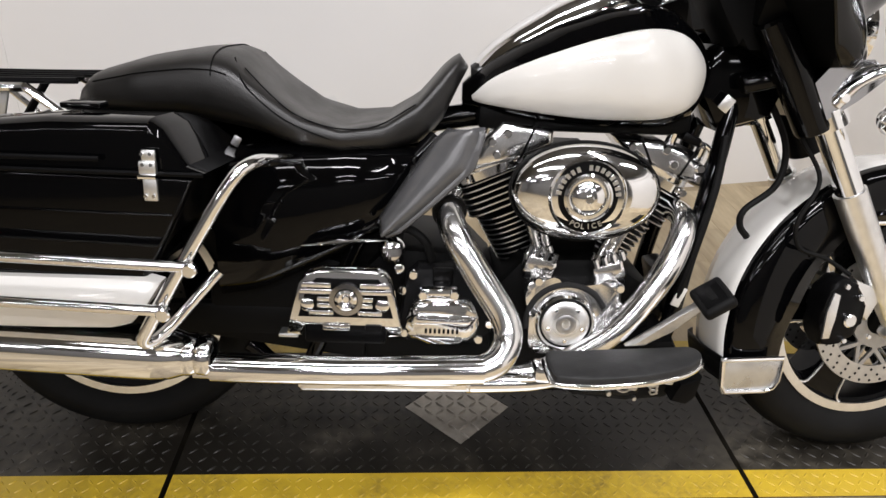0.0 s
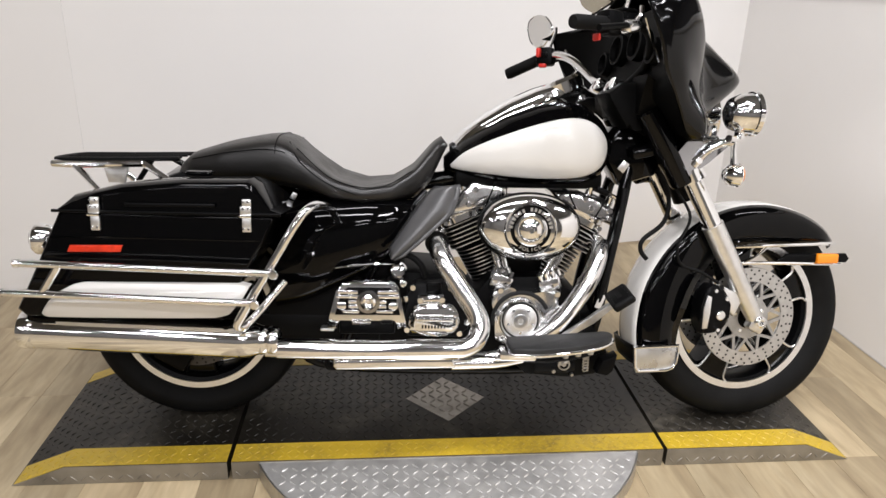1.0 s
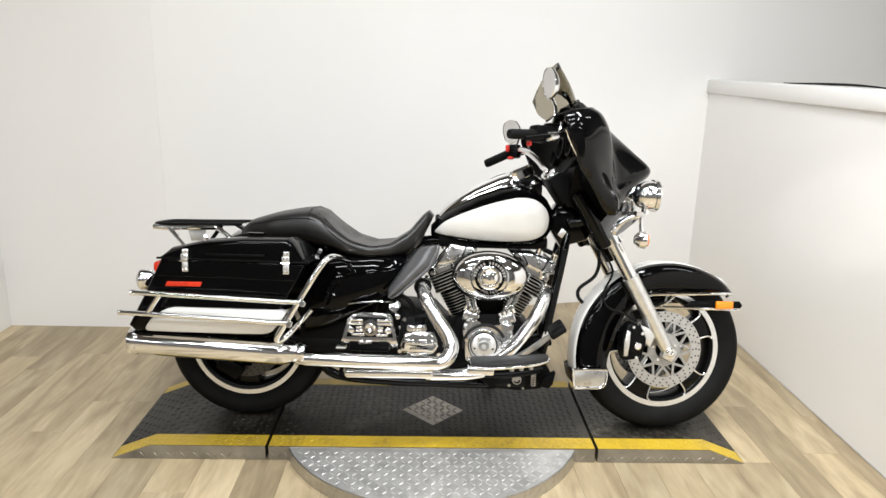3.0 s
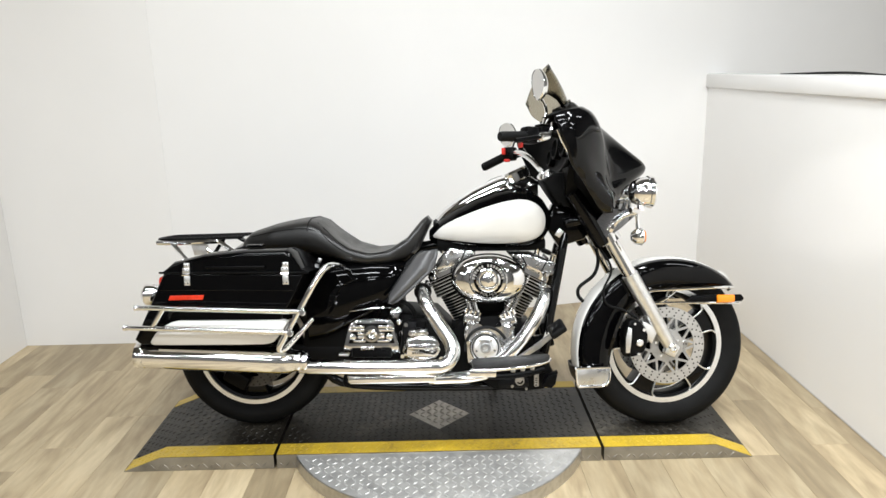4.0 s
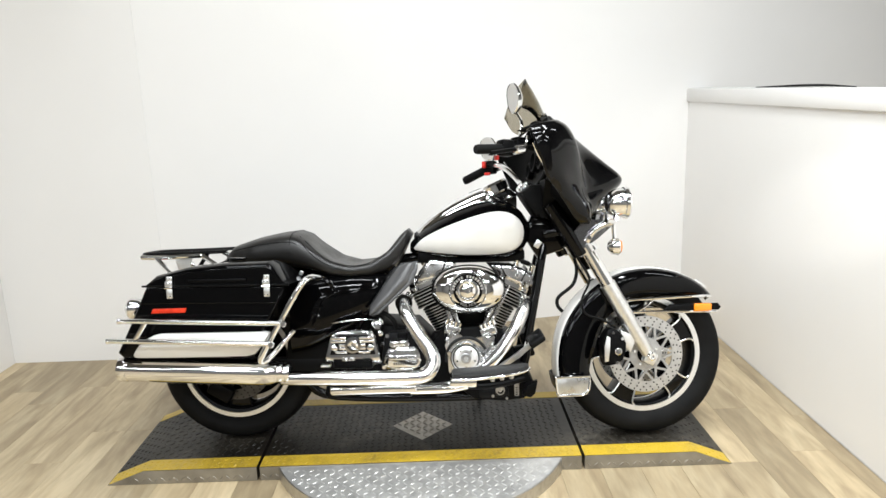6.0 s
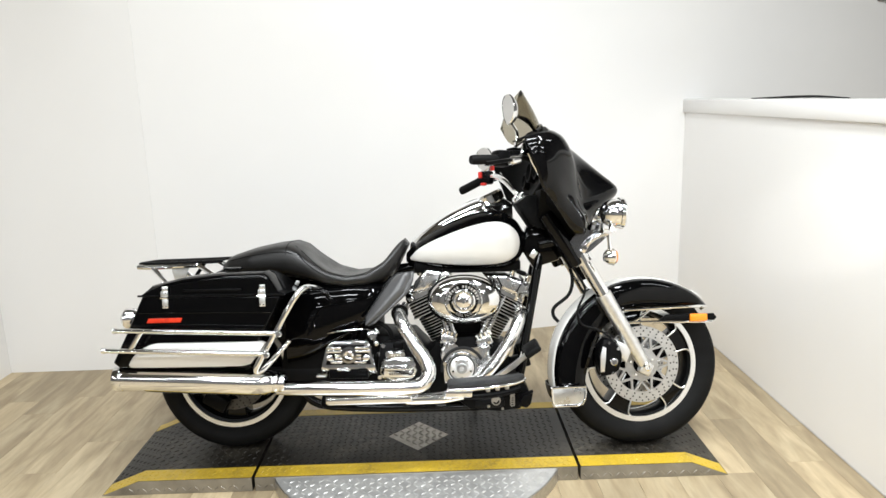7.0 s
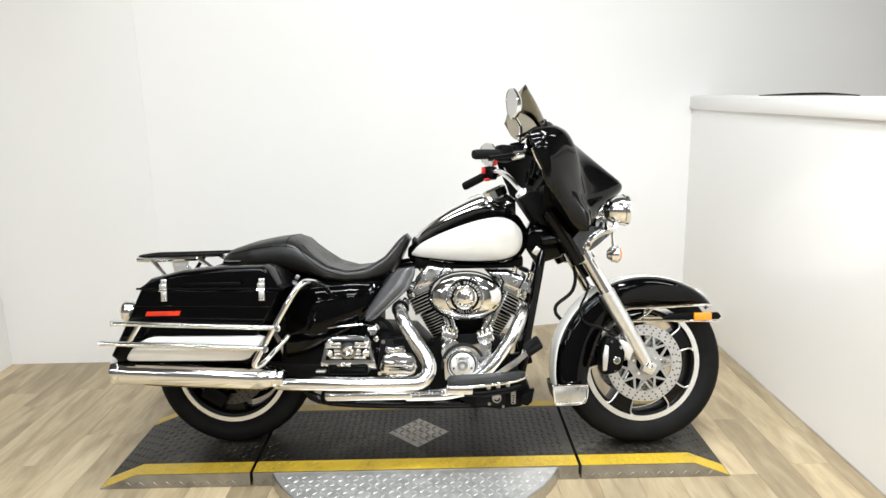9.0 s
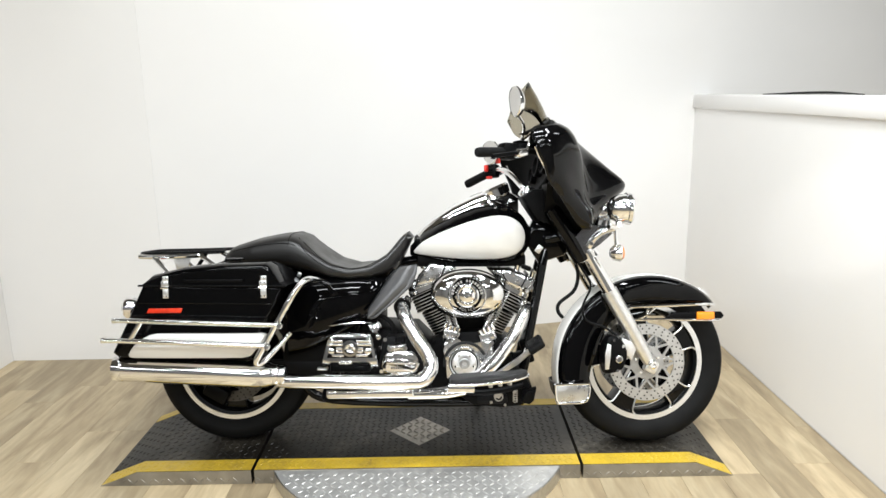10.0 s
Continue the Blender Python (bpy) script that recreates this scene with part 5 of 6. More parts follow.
# ---- engine ----
engine = part("engine", prism_bm([(0.00, 0.20), (0.26, 0.20), (0.31, 0.27), (0.29, 0.40), (0.20, 0.455), (0.03, 0.45), (-0.03, 0.38), (-0.03, 0.25)], -0.13, 0.13, 0.02), MATT_DARK, bike, "chrome and black air cooled v twin engine")
part("gearbox", prism_bm([(-0.30, 0.22), (-0.02, 0.21), (-0.02, 0.40), (-0.08, 0.46), (-0.24, 0.47), (-0.31, 0.40)], -0.14, 0.14, 0.025), MATT_DARK, engine, "black wrinkle coated gearbox")
part("oil_pan", prism_bm([(-0.32, 0.165), (0.25, 0.165), (0.30, 0.20), (0.26, 0.24), (-0.32, 0.24)], -0.10, 0.12, 0.015), MATT_DARK, engine, "")


def fin_ring(c, axis, half_w, half_d, power=0.5, n=36):
    """Rounded square ring round an axis in the xz plane."""
    axis = Vector(axis).normalized()
    u = Vector((axis.z, 0, -axis.x))
    v = Vector((0, 1, 0))
    out = []
    for k in range(n):
        a = 2 * math.pi * k / n
        ca, sa = math.cos(a), math.sin(a)
        out.append(Vector(c) + u * half_w * math.copysign(abs(ca) ** power, ca) + v * half_d * math.copysign(abs(sa) ** power, sa))
    return out


def cylinder(base, top, head_shift):
    base, top = Vector(base), Vector(top)
    axis = (top - base).normalized()
    length = (top - base).length
    barrel = part("cylinder", loft_bm([fin_ring(base + axis * h, axis, 0.046, 0.046, 0.9) for h in (-0.02, length)]), MATT_DARK, bike, "black finned cylinder with bright fin edges")
    n = 12
    for k in range(n):
        h = 0.008 + k * 0.0118
        w = 0.056 + 0.0010 * k
        c = base + axis * h
        part("fin", loft_bm([fin_ring(c - axis * 0.0022, axis, w - 0.003, w + 0.006, 0.75), fin_ring(c + axis * 0.0022, axis, w - 0.003, w + 0.006, 0.75)]), MATT_DARK, barrel)
        part("fin_edge", loft_bm([fin_ring(c - axis * 0.0012, axis, w - 0.001, w + 0.008, 0.75), fin_ring(c + axis * 0.0012, axis, w - 0.001, w + 0.008, 0.75)]), MACHINED, barrel)
    head_c = base + axis * (0.008 + n * 0.0118)
    head = part("cylinder_head", loft_bm([fin_ring(head_c + axis * h, axis, w, w * 0.95, 0.6) for h, w in ((0.0, 0.055), (0.075, 0.060))]), MATT_DARK, barrel, "finned cylinder head")
    for k in range(6):
        c = head_c + axis * (0.006 + k * 0.0128) + Vector((axis.z, 0, -axis.x)) * head_shift
        part("fin", loft_bm([fin_ring(c - axis * 0.0026, axis, 0.073, 0.074, 0.45), fin_ring(c + axis * 0.0026, axis, 0.073, 0.074, 0.45)]), MATT_DARK, head)
        part("fin_edge", loft_bm([fin_ring(c - axis * 0.0014, axis, 0.0748, 0.0758, 0.45), fin_ring(c + axis * 0.0014, axis, 0.0748, 0.0758, 0.45)]), MACHINED, head)
    return barrel, head_c + axis * 0.078, axis


rear_cyl, rear_top, rear_axis = cylinder((0.058, 0, 0.400), (-0.045, 0, 0.63), -0.004)
front_cyl, front_top, front_axis = cylinder((0.185, 0, 0.400), (0.305, 0, 0.63), 0.004)


def rocker(top, axis, parent):
    """A chrome rocker cover in two steps, with its bolts."""
    u = Vector((axis.z, 0, -axis.x))
    body = part("rocker_cover", loft_bm([fin_ring(top + axis * h, axis, w, d, 0.5) for h, w, d in ((-0.004, 0.078, 0.078), (0.014, 0.078, 0.078), (0.017, 0.074, 0.074), (0.038, 0.072, 0.070), (0.050, 0.062, 0.060), (0.053, 0.04, 0.04))]), CHROME, parent, "chrome rocker cover", angle=45)
    for k in (-1, 1):
        p = top + axis * 0.040 + u * 0.045 * k + Vector((0, -0.064, 0))
        part("cover_bolt", revolve_bm([(0, -0.01), (0.011, -0.01), (0.011, 0.012), (0.008, 0.015), (0, 0.015)], p, axis, 12), CHROME, body)
        p = top + axis * 0.008 + u * 0.06 * k + Vector((0, -0.078, 0))
        part("cover_bolt", bolt_bm(p, (0, -1, 0), 0.008, 0.007), CHROME, body)
    part("cover_gasket", loft_bm([fin_ring(top + axis * h, axis, 0.0795, 0.0795, 0.5) for h in (-0.007, -0.003)]), SATIN_BLACK, body)
    return body


rocker(rear_top, rear_axis, rear_cyl)
rocker(front_top, front_axis, front_cyl)
# breather and rocker box extension seen beside the air cleaner
rear_box = part("rocker_box", prism_bm([(-0.088, 0.610), (-0.066, 0.664), (-0.022, 0.712), (0.070, 0.704), (0.080, 0.694), (0.080, 0.668), (0.00, 0.632)], -0.088, 0.07, 0.017, segments=4), POLISHED, rear_cyl, "chrome rocker box")
part("box_joint", box_bm(0.030, -0.004, 0.676, 0.005, 0.170, 0.075, 0.001, (0, 22, 0)), SATIN_BLACK, rear_box)
front_box = part("rocker_box", prism_bm([(0.200, 0.688), (0.290, 0.686), (0.338, 0.668), (0.392, 0.634), (0.390, 0.586), (0.30, 0.628), (0.230, 0.655)], -0.088, 0.07, 0.017, segments=4), POLISHED, front_cyl, "chrome rocker box")
part("box_joint", box_bm(0.262, -0.004, 0.664, 0.005, 0.170, 0.060, 0.001, (0, -26, 0)), SATIN_BLACK, front_box)
part("box_joint", box_bm(0.345, -0.004, 0.640, 0.005, 0.170, 0.058, 0.001, (0, 28, 0)), SATIN_BLACK, front_box)
for x, z, box in ((-0.040, 0.672, rear_box), (-0.012, 0.690, rear_box), (-0.030, 0.648, rear_box), (0.232, 0.672, front_box), (0.300, 0.668, front_box), (0.372, 0.634, front_box), (0.372, 0.612, front_box), (0.318, 0.640, front_box)):
    part("cover_bolt", bolt_bm((x, -0.088, z), r=0.0085, h=0.009, n=12), CHROME, box)
for x, z, box in ((0.318, 0.690, front_box), (0.378, 0.662, front_box), (-0.045, 0.702, rear_box)):
    part("cover_bolt", revolve_bm([(0, -0.016), (0.011, -0.016), (0.011, 0.010), (0.008, 0.014), (0, 0.014)], (x, -0.06, z), (0.2, -0.2, 1), 12), CHROME, box)
part("plug_cap", box_bm(0.352, -0.055, 0.688, 0.040, 0.05, 0.018, 0.005, (0, 22, 0)), SATIN_BLACK, front_cyl)
part("tank_tunnel", box_bm(0.14, 0, 0.718, 0.42, 0.15, 0.050, 0.012), MATT_DARK, engine, "black wiring tray below the tank")
part("plug_lead", tube_bm([(0.36, -0.07, 0.685), (0.392, -0.07, 0.670), (0.39, -0.075, 0.640), (0.372, -0.07, 0.625)], 0.005, 8, 4), CHROME, front_cyl)

part("intake", prism_bm([(0.060, 0.44), (0.185, 0.44), (0.205, 0.60), (0.160, 0.66), (0.085, 0.66), (0.040, 0.60)], -0.075, 0.09, 0.012), MATT_DARK, engine, "black intake body between the cylinders")

# push rod tubes and tappet blocks
for (b, t), blk in ((((0.062, -0.115, 0.450), (0.010, -0.098, 0.62)), 0), (((0.083, -0.100, 0.452), (0.038, -0.080, 0.62)), 0), (((0.178, -0.115, 0.440), (0.262, -0.098, 0.60)), 1), (((0.202, -0.100, 0.440), (0.285, -0.080, 0.60)), 1)):
    b, t = Vector(b), Vector(t)
    tube = part("pushrod_tube", tube_bm([b, b.lerp(t, 0.45), b.lerp(t, 0.46), t], [0.0105, 0.0105, 0.0078, 0.0078], 12, 1), CHROME, bike, "chrome pushrod tube")
    part("tube_collar", revolve_bm([(0.0105, 0), (0.0155, 0.002), (0.0155, 0.016), (0.0105, 0.018)], b, t - b, 16), CHROME, tube)
for c, turn in (((0.062, -0.128, 0.440), 20), ((0.200, -0.128, 0.432), -22)):
    block = part("tappet_block", box_bm(*c, 0.062, 0.050, 0.042, 0.008, (0, turn, 0)), POLISHED, bike, "chrome tappet block")
    ax = Vector((-math.sin(radians(turn)), 0, math.cos(radians(turn)))) * -1
    for k in (-1, -0.33, 0.33, 1):
        q = Vector(c) + Vector((math.cos(radians(turn)), 0, -math.sin(radians(turn)))) * 0.026 * k + Vector((0, -0.020, 0.018))
        part("block_bolt", revolve_bm([(0, 0), (0.0062, 0), (0.0062, 0.018), (0.004, 0.020), (0, 0.020)], q, (math.sin(radians(turn)), 0, math.cos(radians(turn))), 8), CHROME, block)
    part("block_band", box_bm(c[0], c[1] - 0.004, c[2] - 0.026, 0.066, 0.046, 0.014, 0.004, (0, turn, 0)), SATIN_BLACK, block)

# cam cover with its round timer cover
CAM = [(0.030, 0.400), (0.050, 0.432), (0.092, 0.415), (0.160, 0.418), (0.205, 0.428), (0.222, 0.400), (0.214, 0.360), (0.185, 0.300), (0.150, 0.275), (0.062, 0.272), (0.046, 0.29), (0.042, 0.345)]
cam_cover = part("cam_cover", prism_bm(CAM, -0.185, -0.12, 0.014, round_corners=4, segments=4), POLISHED, bike, "chrome cam chest cover", angle=50)
part("cover_ring", revolve_bm([(0.060, 0.0), (0.059, 0.016), (0.055, 0.021), (0.051, 0.016), (0.051, 0.0)], (0.112, -0.185, 0.343), (0, -1, 0), 48), CHROME, cam_cover)
# gap and groove are solid dark pieces that put shade on the uncut cover
part("cover_gap", revolve_bm([(0.046, 0.002), (0.051, 0.003), (0.051, 0.006), (0.046, 0.006)], (0.112, -0.185, 0.343), (0, -1, 0), 48), DARK, cam_cover)
part("cover_groove", tube_bm([(0.115 + 0.078 * math.cos(radians(a)), -0.186, 0.340 + 0.078 * math.sin(radians(a))) for a in range(25, 200, 15)], 0.006, 8, 2), DARK, cam_cover)
timer = part("timer_cover", revolve_bm([(0.0465, 0.0), (0.0465, 0.014), (0.042, 0.0175), (0.026, 0.0185), (0.025, 0.017), (0.024, 0.0185), (0, 0.019)], (0, 0, 0), (0, -1, 0), 48), TURNED, cam_cover, "round brushed timer cover")
timer.location = (0.112, -0.187, 0.343)
for k in range(5):
    a = radians(54 + 72 * k)
    part("cover_screw", bolt_bm((0.035 * math.cos(a), -0.0175, 0.035 * math.sin(a)), r=0.0042, h=0.003), CHROME, timer)
part("timer_mark", revolve_bm([(0.008, 0.0), (0.010, 0.001), (0.018, 0.001), (0.020, 0.0)], (0, -0.0188, 0), (0, -1, 0), 32), STEEL, timer)
for x, z in ((0.055, 0.425), (0.213, 0.415), (0.218, 0.372), (0.048, 0.36), (0.06, 0.283), (0.165, 0.285), (0.198, 0.322)):
    part("cover_bolt", bolt_bm((x, -0.185, z), r=0.009, h=0.010, n=12), CHROME, cam_cover)
part("oil_filter", revolve_bm([(0, 0.0), (0.034, 0.0), (0.037, 0.006), (0.037, 0.075), (0.030, 0.082), (0, 0.084)], (0.27, -0.02, 0.30), (1, 0, 0.25), 28), SATIN_BLACK, engine, "black oil filter")
part("regulator", box_bm(0.355, 0.0, 0.36, 0.04, 0.12, 0.10, 0.008, (0, -15, 0)), SATIN_BLACK, frame_part, "")

# air cleaner: chrome oval with a black lettered ring and a domed middle
AC = Vector((0.126, -0.205, 0.602))


def oval_ring(y, rx, rz, power=0.97, n=64):
    out = []
    for k in range(n):
        a = 2 * math.pi * k / n
        ca, sa = math.cos(a), math.sin(a)
        out.append(Vector((AC.x + rx * math.copysign(abs(ca) ** power, ca), y, AC.z + rz * math.copysign(abs(sa) ** power, sa))))
    return out


air = part("air_cleaner", loft_bm([oval_ring(y, rx, rz) for y, rx, rz in ((-0.125, 0.128, 0.082), (-0.180, 0.136, 0.090), (-0.196, 0.1365, 0.0905), (-0.206, 0.131, 0.085), (-0.216, 0.115, 0.073), (-0.224, 0.092, 0.060), (-0.229, 0.07, 0.05))]), CHROME, bike, "chrome oval air cleaner with a black lettered ring", angle=60)
part("air_gasket", loft_bm([oval_ring(y, rx, rz) for y, rx, rz in ((-0.172, 0.1395, 0.0935), (-0.192, 0.1395, 0.0935))]), RUBBER, air, "black rubber band")
ring_c = (AC.x - 0.002, -0.216, AC.z)
part("ring_trim", revolve_bm([(0.071, -0.006), (0.071, 0.012), (0.068, 0.016), (0.065, 0.013), (0.065, -0.006)], ring_c, (0, -1, 0), 56), CHROME, air)
part("letter_ring", revolve_bm([(0.065, 0.0), (0.065, 0.012), (0.043, 0.014), (0.043, 0.0)], ring_c, (0, -1, 0), 56), MATT_DARK, air, "black ring with raised letters")
part("ring_trim", revolve_bm([(0.044, 0.0), (0.044, 0.017), (0.040, 0.020), (0.036, 0.014), (0.034, 0.010)], ring_c, (0, -1, 0), 48), CHROME, air)
part("air_dome", revolve_bm([(0.036, 0.008), (0.033, 0.016), (0.025, 0.023), (0.012, 0.0265), (0, 0.027)], ring_c, (0, -1, 0), 40), CHROME, air, "domed chrome centre")
part("dome_screw", bolt_bm((ring_c[0], ring_c[1] - 0.026, ring_c[2]), r=0.008, h=0.005, n=14), CHROME, air)
# raised marks round the top of the ring, and the word below
for k in range(15):
    if k in (6,):
        continue
    a = radians(172 - k * 164 / 14)
    c = Vector((ring_c[0] + 0.054 * math.cos(a), ring_c[1] - 0.0145, ring_c[2] + 0.054 * math.sin(a)))
    part("ring_mark", box_bm(c.x, c.y, c.z, 0.0064, 0.002, 0.0095, 0.0, (0, 90 - math.degrees(a), 0)), MACHINED, air)


def letter(text, size, m, mat, parent, name="letter"):
    cu = bpy.data.curves.new(name, "FONT")
    cu.body, cu.size, cu.align_x, cu.align_y, cu.extrude = text, size, "CENTER", "CENTER", 0.0006
    tmp = bpy.data.objects.new(name, cu)
    me = bpy.data.meshes.new_from_object(tmp)
    bpy.data.objects.remove(tmp)
    me.transform(m)
    me.materials.append(mat)
    ob = new(name, me)
    ob.parent = parent
    return ob


for k, ch in enumerate("POLICE"):
    a = radians(242 + k * 56 / 5)
    m = Matrix.Translation((ring_c[0] + 0.054 * math.cos(a), ring_c[1] - 0.0145, ring_c[2] + 0.054 * math.sin(a))) @ Matrix.Rotation(-(a - radians(270)), 4, "Y") @ Matrix.Rotation(radians(90), 4, "X")
    letter(ch, 0.014, m, MACHINED, air)
for x, z in ((0.075, 0.665), (0.215, 0.575), (0.040, 0.555)):
    part("cover_screw", bolt_bm((x, -0.2145, z), r=0.005, h=0.002), STEEL, air)

# ---- exhaust ----
pipe = part("exhaust_pipe", tube_bm([(-0.115, -0.10, 0.565), (-0.122, -0.17, 0.555), (-0.105, -0.225, 0.515), (-0.060, -0.25, 0.447), (-0.018, -0.268, 0.385), (-0.008, -0.285, 0.345), (-0.030, -0.31, 0.312), (-0.085, -0.325, 0.300), (-0.20, -0.345, 0.303), (-0.55, -0.362, 0.317)], [0.024, 0.026, 0.027, 0.027, 0.0265, 0.0265, 0.026, 0.024, 0.022, 0.0215], 24, 7), POLISHED, bike, "chrome exhaust pipe with heat shields", angle=60)
part("heat_shield", tube_bm([(-0.520, -0.366, 0.319), (-0.30, -0.356, 0.3125), (-0.055, -0.331, 0.3075)], 0.0255, 24, 2), CHROME, pipe, "long chrome heat shield")
front_pipe = part("front_pipe", tube_bm([(0.335, -0.04, 0.545), (0.343, -0.12, 0.535), (0.316, -0.165, 0.475), (0.272, -0.185, 0.405), (0.205, -0.20, 0.325), (0.11, -0.205, 0.262), (0.03, -0.21, 0.237), (-0.10, -0.21, 0.230)], [0.023, 0.024, 0.0255, 0.0255, 0.0255, 0.024, 0.022, 0.022], 22, 6), POLISHED, pipe, "chrome front header pipe", angle=60)
part("pipe_cover", prism_bm([(-0.392, 0.262), (-0.075, 0.268), (-0.070, 0.235), (-0.385, 0.229), (-0.395, 0.240)], -0.290, -0.230, 0.010, segments=3), CHROME, pipe, "chrome crossover pipe cover")
part("pipe_cover", tube_bm([(-0.08, -0.262, 0.243), (0.04, -0.25, 0.241), (0.115, -0.24, 0.246)], [0.020, 0.018, 0.012], 16, 3), CHROME, pipe)
part("crossover", tube_bm([(-0.415, -0.18, 0.25), (-0.42, -0.20, 0.215), (-0.40, -0.19, 0.200), (-0.30, -0.14, 0.20)], 0.008, 8, 4), SATIN_BLACK, pipe)
part("pipe_flange", revolve_bm([(0.024, 0), (0.033, 0.002), (0.033, 0.012), (0.024, 0.014)], (-0.122, -0.165, 0.555), (0.2, -1, -0.3), 24), SATIN_BLACK, pipe)

# ---- gearbox end cover and side parts ----
gc = part("gearbox_cover", prism_bm([(-0.212, 0.318), (-0.200, 0.420), (-0.176, 0.444), (-0.085, 0.446), (-0.066, 0.425), (-0.028, 0.345), (-0.030, 0.312), (-0.062, 0.288), (-0.195, 0.290)], -0.190, -0.13, 0.012), WRINKLE, bike, "black gearbox side cover")
part("clutch_cover", prism_bm([(-0.197, 0.345), (-0.190, 0.372), (-0.168, 0.392), (-0.086, 0.394), (-0.064, 0.372), (-0.056, 0.338), (-0.070, 0.312), (-0.095, 0.305), (-0.178, 0.307), (-0.194, 0.32)], -0.225, -0.185, 0.014, round_corners=3, segments=4), CHROME, gc, "chrome clutch release cover", angle=60)
part("cover_band", box_bm(-0.126, -0.222, 0.355, 0.106, 0.014, 0.022, 0.006), CHROME, gc)
part("cover_top", box_bm(-0.136, -0.205, 0.407, 0.074, 0.05, 0.026, 0.008, (0, -2, 0)), CHROME, gc, "chrome dipstick housing")
for k in range(8):
    part("cover_mark", box_bm(-0.158 + 0.0085 * k, -0.2262, 0.331, 0.0045, 0.0014, 0.0085), SATIN_BLACK, gc)
for x, z in ((-0.185, 0.432), (-0.082, 0.432), (-0.205, 0.40), (-0.042, 0.38), (-0.035, 0.335), (-0.055, 0.302), (-0.20, 0.312), (-0.165, 0.407), (-0.107, 0.409)):
    part("cover_bolt", bolt_bm((x, -0.191 if abs(z - 0.408) > 0.003 else -0.231, z), r=0.0092, h=0.008, n=12), CHROME, gc)
part("case_rib", box_bm(-0.128, -0.186, 0.432, 0.042, 0.018, 0.026, 0.005), SATIN_BLACK, gc)
# chrome ball shaped regulator cap above the board
horn = part("chrome_cap", revolve_bm([(0, -0.03), (0.017, -0.028), (0.026, -0.012), (0.026, 0.010), (0.018, 0.022), (0, 0.026)], (-0.228, -0.165, 0.472), (0.1, -1, 0.2), 24), CHROME, bike, "chrome cap")
part("cap_knob", revolve_bm([(0, 0), (0.010, 0), (0.010, 0.014), (0, 0.017)], (-0.215, -0.175, 0.440), (0.2, -1, 0.1), 14), CHROME, horn)
part("hose", tube_bm([(-0.24, -0.15, 0.50), (-0.20, -0.165, 0.515), (-0.165, -0.165, 0.49), (-0.15, -0.16, 0.45)], 0.009, 8, 4), RUBBER, engine)

# folded passenger footboard
FB = [(-0.408, 0.348), (-0.400, 0.380), (-0.384, 0.448), (-0.366, 0.466), (-0.345, 0.472), (-0.250, 0.472), (-0.231, 0.464), (-0.220, 0.446), (-0.206, 0.376), (-0.200, 0.348), (-0.226, 0.346), (-0.228, 0.374), (-0.378, 0.374), (-0.380, 0.346)]
board = part("passenger_footboard", prism_bm(FB, -0.292, -0.262, 0.005), CHROME, bike, "folded chrome passenger footboard")
inset = [(-0.386, 0.384), (-0.370, 0.442), (-0.352, 0.458), (-0.244, 0.458), (-0.232, 0.442), (-0.217, 0.384)]
part("board_pad", prism_bm(inset, -0.2945, -0.288, 0.002), SATIN_BLACK, board, "black board pad")
for z, xs in ((0.446, ((-0.352, 0.052), (-0.250, 0.052))), (0.434, ((-0.352, 0.060), (-0.250, 0.060))), (0.420, ((-0.338, 0.026), (-0.264, 0.022))), (0.408, ((-0.338, 0.026), (-0.264, 0.022))), (0.394, ((-0.344, 0.044), (-0.258, 0.044)))):
    for x, w in xs:
        part("pad_rib", box_bm(x, -0.2965, z, w, 0.005, 0.0098, 0.0022), POLISHED, board)
boss = part("boss_ring", revolve_bm([(0.032, 0.0), (0.030, 0.005), (0.021, 0.006), (0.020, 0.002)], (-0.300, -0.2945, 0.420), (0, -1, 0), 28), SMOKE, board, "dark metal ring round the boss")
part("pad_boss", revolve_bm([(0.0205, 0.0), (0.0195, 0.007), (0.014, 0.010), (0.008, 0.0085), (0.005, 0.006), (0, 0.006)], (-0.300, -0.2945, 0.420), (0, -1, 0), 28), CHROME, boss, "round chrome boss")
for x in (-0.368, -0.236):
    part("pad_stud", revolve_bm([(0.013, 0), (0.012, 0.007), (0.006, 0.010), (0, 0.010)], (x, -0.2945, 0.410), (0, -1, 0), 18), CHROME, board)
part("board_hinge", box_bm(-0.303, -0.276, 0.352, 0.145, 0.030, 0.042, 0.006), SATIN_BLACK, board, "black hinge below the board")
part("hinge_pin", box_bm(-0.318, -0.292, 0.366, 0.050, 0.010, 0.014, 0.004), CHROME, board)
part("hinge_pin", box_bm(-0.252, -0.292, 0.366, 0.030, 0.010, 0.010, 0.003), SATIN_BLACK, board)
part("board_bracket", box_bm(-0.408, -0.262, 0.338, 0.036, 0.03, 0.008, 0.003), SATIN, board, "")

